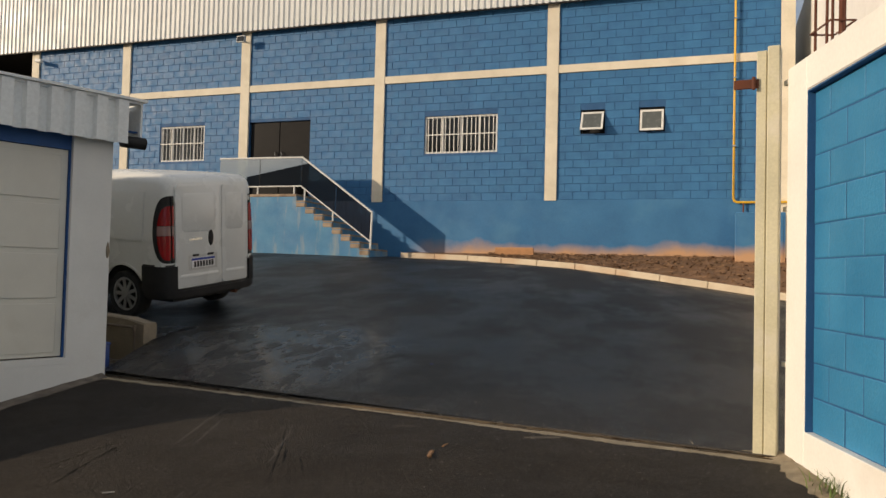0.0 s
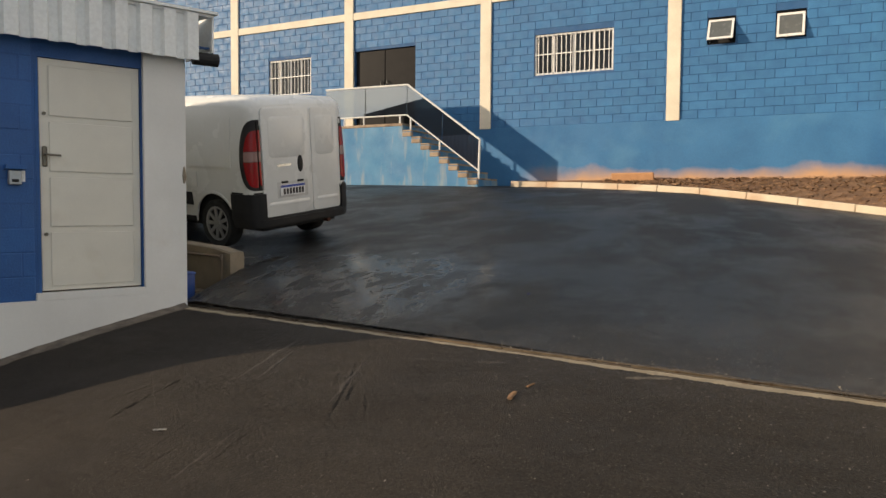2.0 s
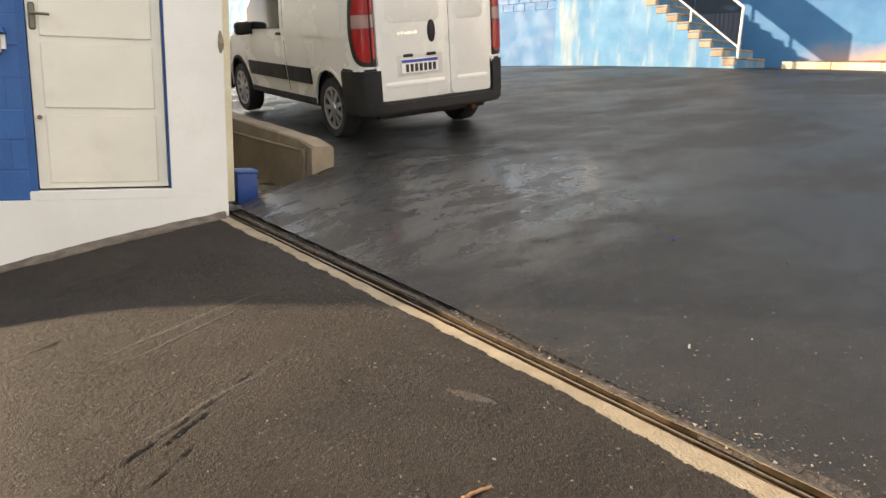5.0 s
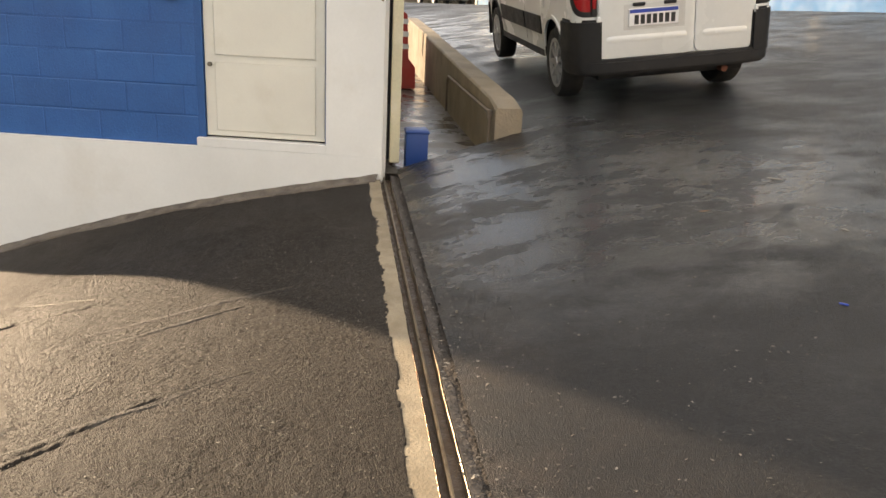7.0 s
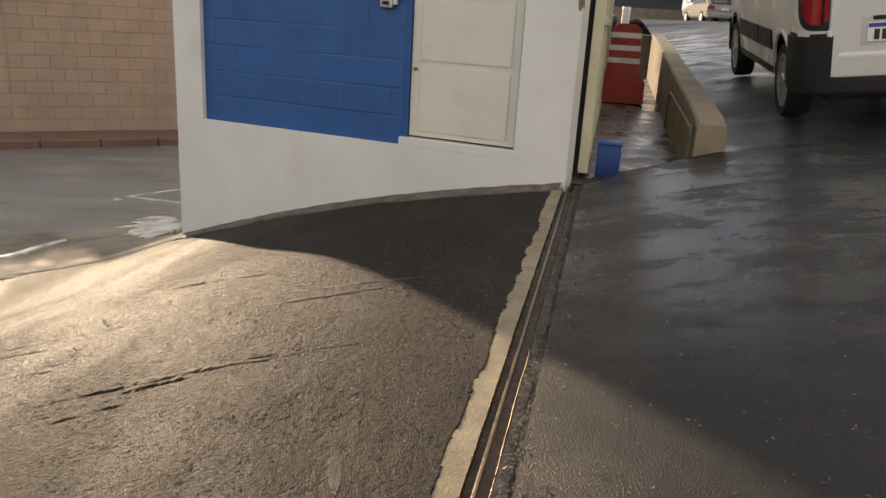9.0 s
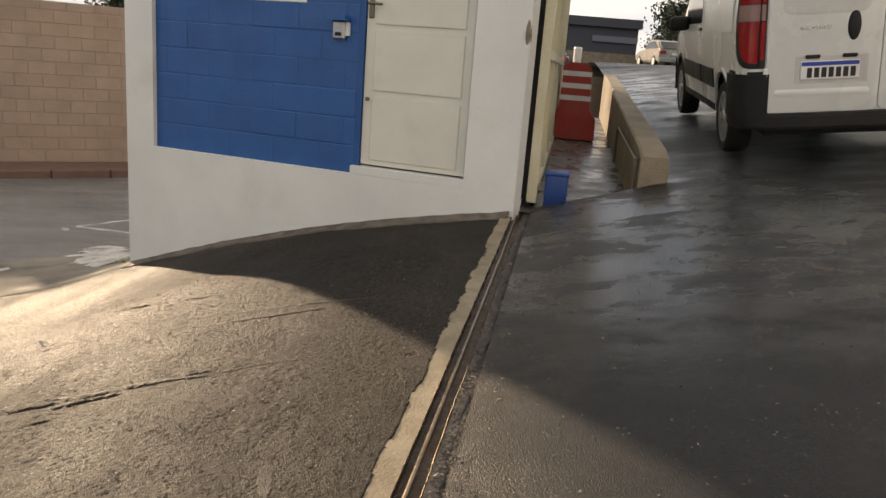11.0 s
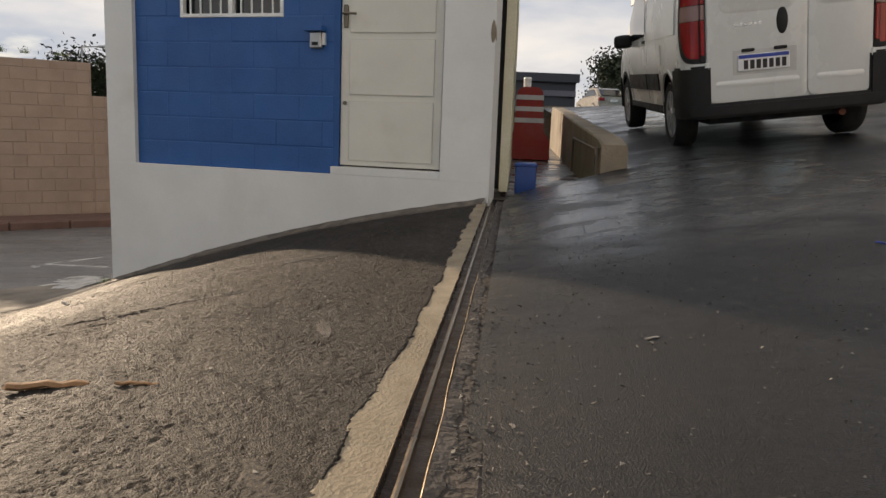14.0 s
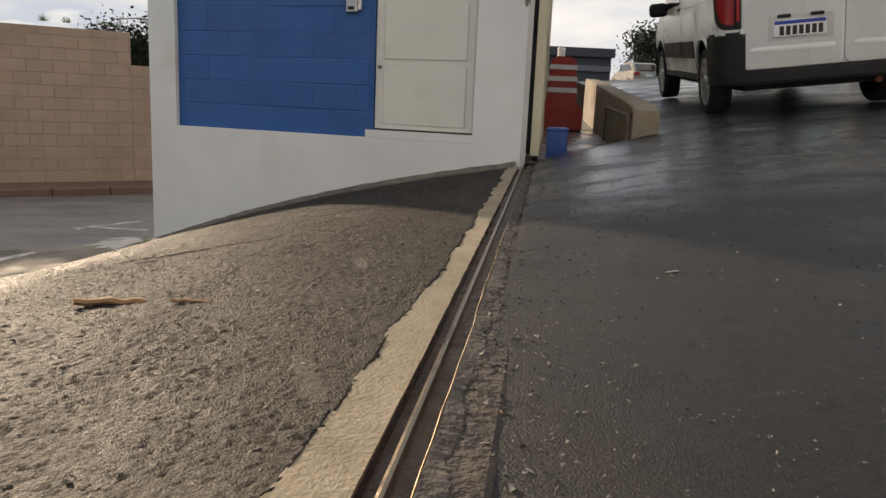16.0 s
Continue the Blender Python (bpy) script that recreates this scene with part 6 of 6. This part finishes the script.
for k, (xa, ya, xb_, yb_, wd_) in enumerate(((5.96, -14.80, 5.72, -14.03, 0.030), (5.93, -14.70, 5.80, -14.30, 0.035), (5.09, -14.65, 4.96, -13.80, 0.045), (5.24, -14.60, 5.10, -14.05, 0.035), (5.60, -15.60, 5.62, -15.15, 0.04))):
    ground_ribbon("scrape_mark", xa, ya, xb_, yb_, wd_, M_SCRAPE, "pale scrape mark on the asphalt ramp", lift=0.0022, wob=0.03, seed=60 + k, n=60)

# white residue in the gutter and painted marks on the street
def z_gutter(gx_, gy_):
    return gutter_pt(NS.x * gx_ + NS.y * gy_, TS.x * gx_ + TS.y * gy_)[2]


def z_road(gx_, gy_):
    return z_street(NS.x * gx_ + NS.y * gy_)


M_RESIDUE = surface("white_residue", (0.30, 0.29, 0.27), (0.55, 0.53, 0.50), 5.0, (0.35, 0.7), bump=0.3, fine=40, stain=(0.12, 0.105, 0.09), stain_scale=4.5, stain_amount=0.9, thresh=0.5)
ground_ribbon("cement_residue", 0.25, -17.18, 1.46, -16.58, 0.75, M_RESIDUE, "white cement residue spread over the gutter", lift=0.008, wob=0.06, seed=70, n=60, ground=z_gutter)
ground_ribbon("cement_residue", 2.25, -17.80, 1.50, -17.50, 0.13, M_RESIDUE, "white cement residue along the gutter edge", lift=0.008, wob=0.04, seed=71, n=40, ground=z_gutter)
for xa, ya, xb_, yb_, wd_ in ((-0.93, -18.05, -0.66, -17.2, 0.07), (-0.93, -18.05, -1.62, -17.62, 0.06), (-0.80, -18.14, -0.64, -18.02, 0.10)):
    ground_ribbon("road_marking", xa, ya, xb_, yb_, wd_, M_RESIDUE, "worn white paint mark on the street", lift=0.006, wob=0.02, seed=72, n=30, ground=z_road)

# loose grit on the ramp and beside the rail
bm = bmesh.new()
rubble_rows = []
for i in range(31):
    dd_ = -0.30 + 1.9 * i / 30
    row = []
    for k in range(7):
        q_ = RM @ Vector((dd_, -0.002 - k / 6 * (0.20 + 0.12 * noise.noise((dd_ * 4, 2, 2))) * (1 - 0.5 * max(0, dd_ - 0.5)), 0))
        row.append(bm.verts.new((q_.x, q_.y, -1.60 + min(0.0, z_drive(q_.x, q_.y) + 1.60) + (0.022 - 0.034 * k / 6) + 0.012 * noise.noise((q_.x * 22, q_.y * 22, 1)))))
    rubble_rows.append(row)
for a, c in zip(rubble_rows, rubble_rows[1:]):
    for k in range(6):
        bm.faces.new((a[k], a[k + 1], c[k + 1], c[k]))
bmesh.ops.recalc_face_normals(bm, faces=bm.faces[:])
alone("mortar_fillet", bm, M_STRIP, "crumbled cement and sand along the foot of the flank wall", "mortar", kind="structure")

verts, faces = [], []
rg_ = random.Random(21)
for k in range(15000):
    if k < 5200:
        x = rg_.uniform(4.0, 9.0)
        y = rail_y(x) - 0.15 - rg_.random() ** 1.3 * 2.6
        z, s = z_drive(x, y) + 0.005 * noise.noise((x * 1.1 + 5, y * 1.1, 0)), rg_.uniform(0.0025, 0.007)
    elif k < 6300:
        x = rg_.uniform(3.2, 9.0)
        y = rail_y(x) + 0.06 + abs(rg_.gauss(0, 0.11))
        z, s = z_yard(x, y), rg_.uniform(0.003, 0.010)
    else:
        x = rg_.uniform(3.0, 10.0)
        y = rail_y(x) + 0.15 + rg_.random() ** 1.5 * 3.5
        z, s = z_yard(x, y), rg_.uniform(0.0025, 0.007)
    b0 = len(verts)
    for _ in range(4):
        verts.append((x + rg_.uniform(-s, s), y + rg_.uniform(-s, s), z + rg_.uniform(-0.2, 0.9) * s))
    faces += [(b0, b0 + 1, b0 + 2), (b0, b0 + 2, b0 + 3), (b0, b0 + 3, b0 + 1), (b0 + 1, b0 + 3, b0 + 2)]
me = bpy.data.meshes.new("grit")
me.from_pydata(verts, [], faces)
me.materials.append(surface("loose_grit", (0.05, 0.045, 0.04), (0.22, 0.20, 0.17), 30, (0.7, 0.95), bump=0.0, vary=0.7, island=True))
tagged(new("grit", me), "loose grit scattered over the asphalt", "grit", kind="stuff")

# motorcycle by the far wall
mc = thing("motorcycle", pose(-20.5, -0.8, z_yard(-20.5, -0.8), 0, 0, 20), "dark motorcycle parked by the pale blue wall", "motorcycle")
for x in (-0.62, 0.62):
    t_ = part("tyre", cyl(bmesh.new(), (x, -0.05, 0.30), (x, 0.05, 0.30), 0.30, n=24), M_RUBBER, mc)
    part("rim", cyl(bmesh.new(), (x, -0.056, 0.30), (x, 0.056, 0.30), 0.20, n=20), M_ALLOY, t_)
part("engine", B(-0.22, 0.25, -0.14, 0.14, 0.28, 0.58, bevel=0.05), M_ALLOY, mc)
part("tank", B(-0.02, 0.42, -0.13, 0.13, 0.62, 0.86, bevel=0.09, seg=3), M_RED, mc, smooth=True)
part("saddle", B(-0.72, 0.0, -0.12, 0.12, 0.70, 0.80, bevel=0.04, seg=2), M_PLASTIC, mc, smooth=True)
part("fork", tube(bmesh.new(), [(0.62, 0.08, 0.30), (0.40, 0.08, 0.98)], 0.025), M_CHROME, mc)
part("handlebar", tube(bmesh.new(), [(0.30, -0.36, 1.05), (0.40, 0.0, 1.0), (0.30, 0.36, 1.05)], 0.015), M_CHROME, mc)
part("headlamp", cyl(bmesh.new(), (0.48, 0, 0.90), (0.60, 0, 0.88), 0.09), M_CLEARLENS, mc)

# chipped corner of the gatehouse pier
chip = bmesh.new()
bmesh.ops.create_icosphere(chip, subdivisions=2, radius=1.0, matrix=Matrix.Diagonal((0.022, 0.03, 0.085, 1)))
for v_ in chip.verts:
    v_.co *= 1 + 0.35 * noise.noise(v_.co * 40)
alone("plaster_chip", chip, M_CONCRETE, "bare grey plaster where the white corner is chipped", "plaster", kind="structure", m=GM @ pose(0.012, -0.012, -0.38))

# ---- blocks of the walls ----
for a, c in zip(COLS, COLS[1:]):
    lo_holes = HOLES
    block_wall(hall, M_BLUE, M_BLUE_R, lo_holes, a + 0.155, c - 0.155, ZPL, ZB0, lambda x, z: 0.2 < x < 9.0 and 1.8 < z < 3.6)
    block_wall(hall, M_BLUE, M_BLUE_R, [], a + 0.155, c - 0.155, ZB1, ZTOP, lambda x, z: False)
block_wall(gh, M_DEEPBLUE, M_DEEPBLUE, [(GDOOR[0] - 0.05, GDOOR[1] + 0.038, -2, 3), GWIN], 0.366, GL - 0.275, PL, GTOP - 0.05, lambda x, z: True, y=-0.045, side=1, joint=0.005, proud=0.0025)
block_wall(fw, M_SKYBLUE, M_SKYBLUE, [], 0.207, FL, -1.383, 0.592, lambda x, z: True, y=0.04, joint=0.006, proud=0.003)
block_wall(tw, M_TAN, M_TAN_R, [], -30, TLOW, -3.06, TLTOP, lambda x, z: x > -17.6, bw=0.46, bh=0.235, joint=0.014)
block_wall(tw, M_TAN, M_TAN_R, [], TLOW, TSTEP, -3.06, TTOP, lambda x, z: -17.6 < x < -12 and z < 0.2, bw=0.46, bh=0.235, joint=0.014)
block_wall(tw, M_TAN, M_TAN_R, [], TSTEP, 20, -3.06, TTOP - 0.64, lambda x, z: x < -11.5, bw=0.46, bh=0.235, joint=0.014)
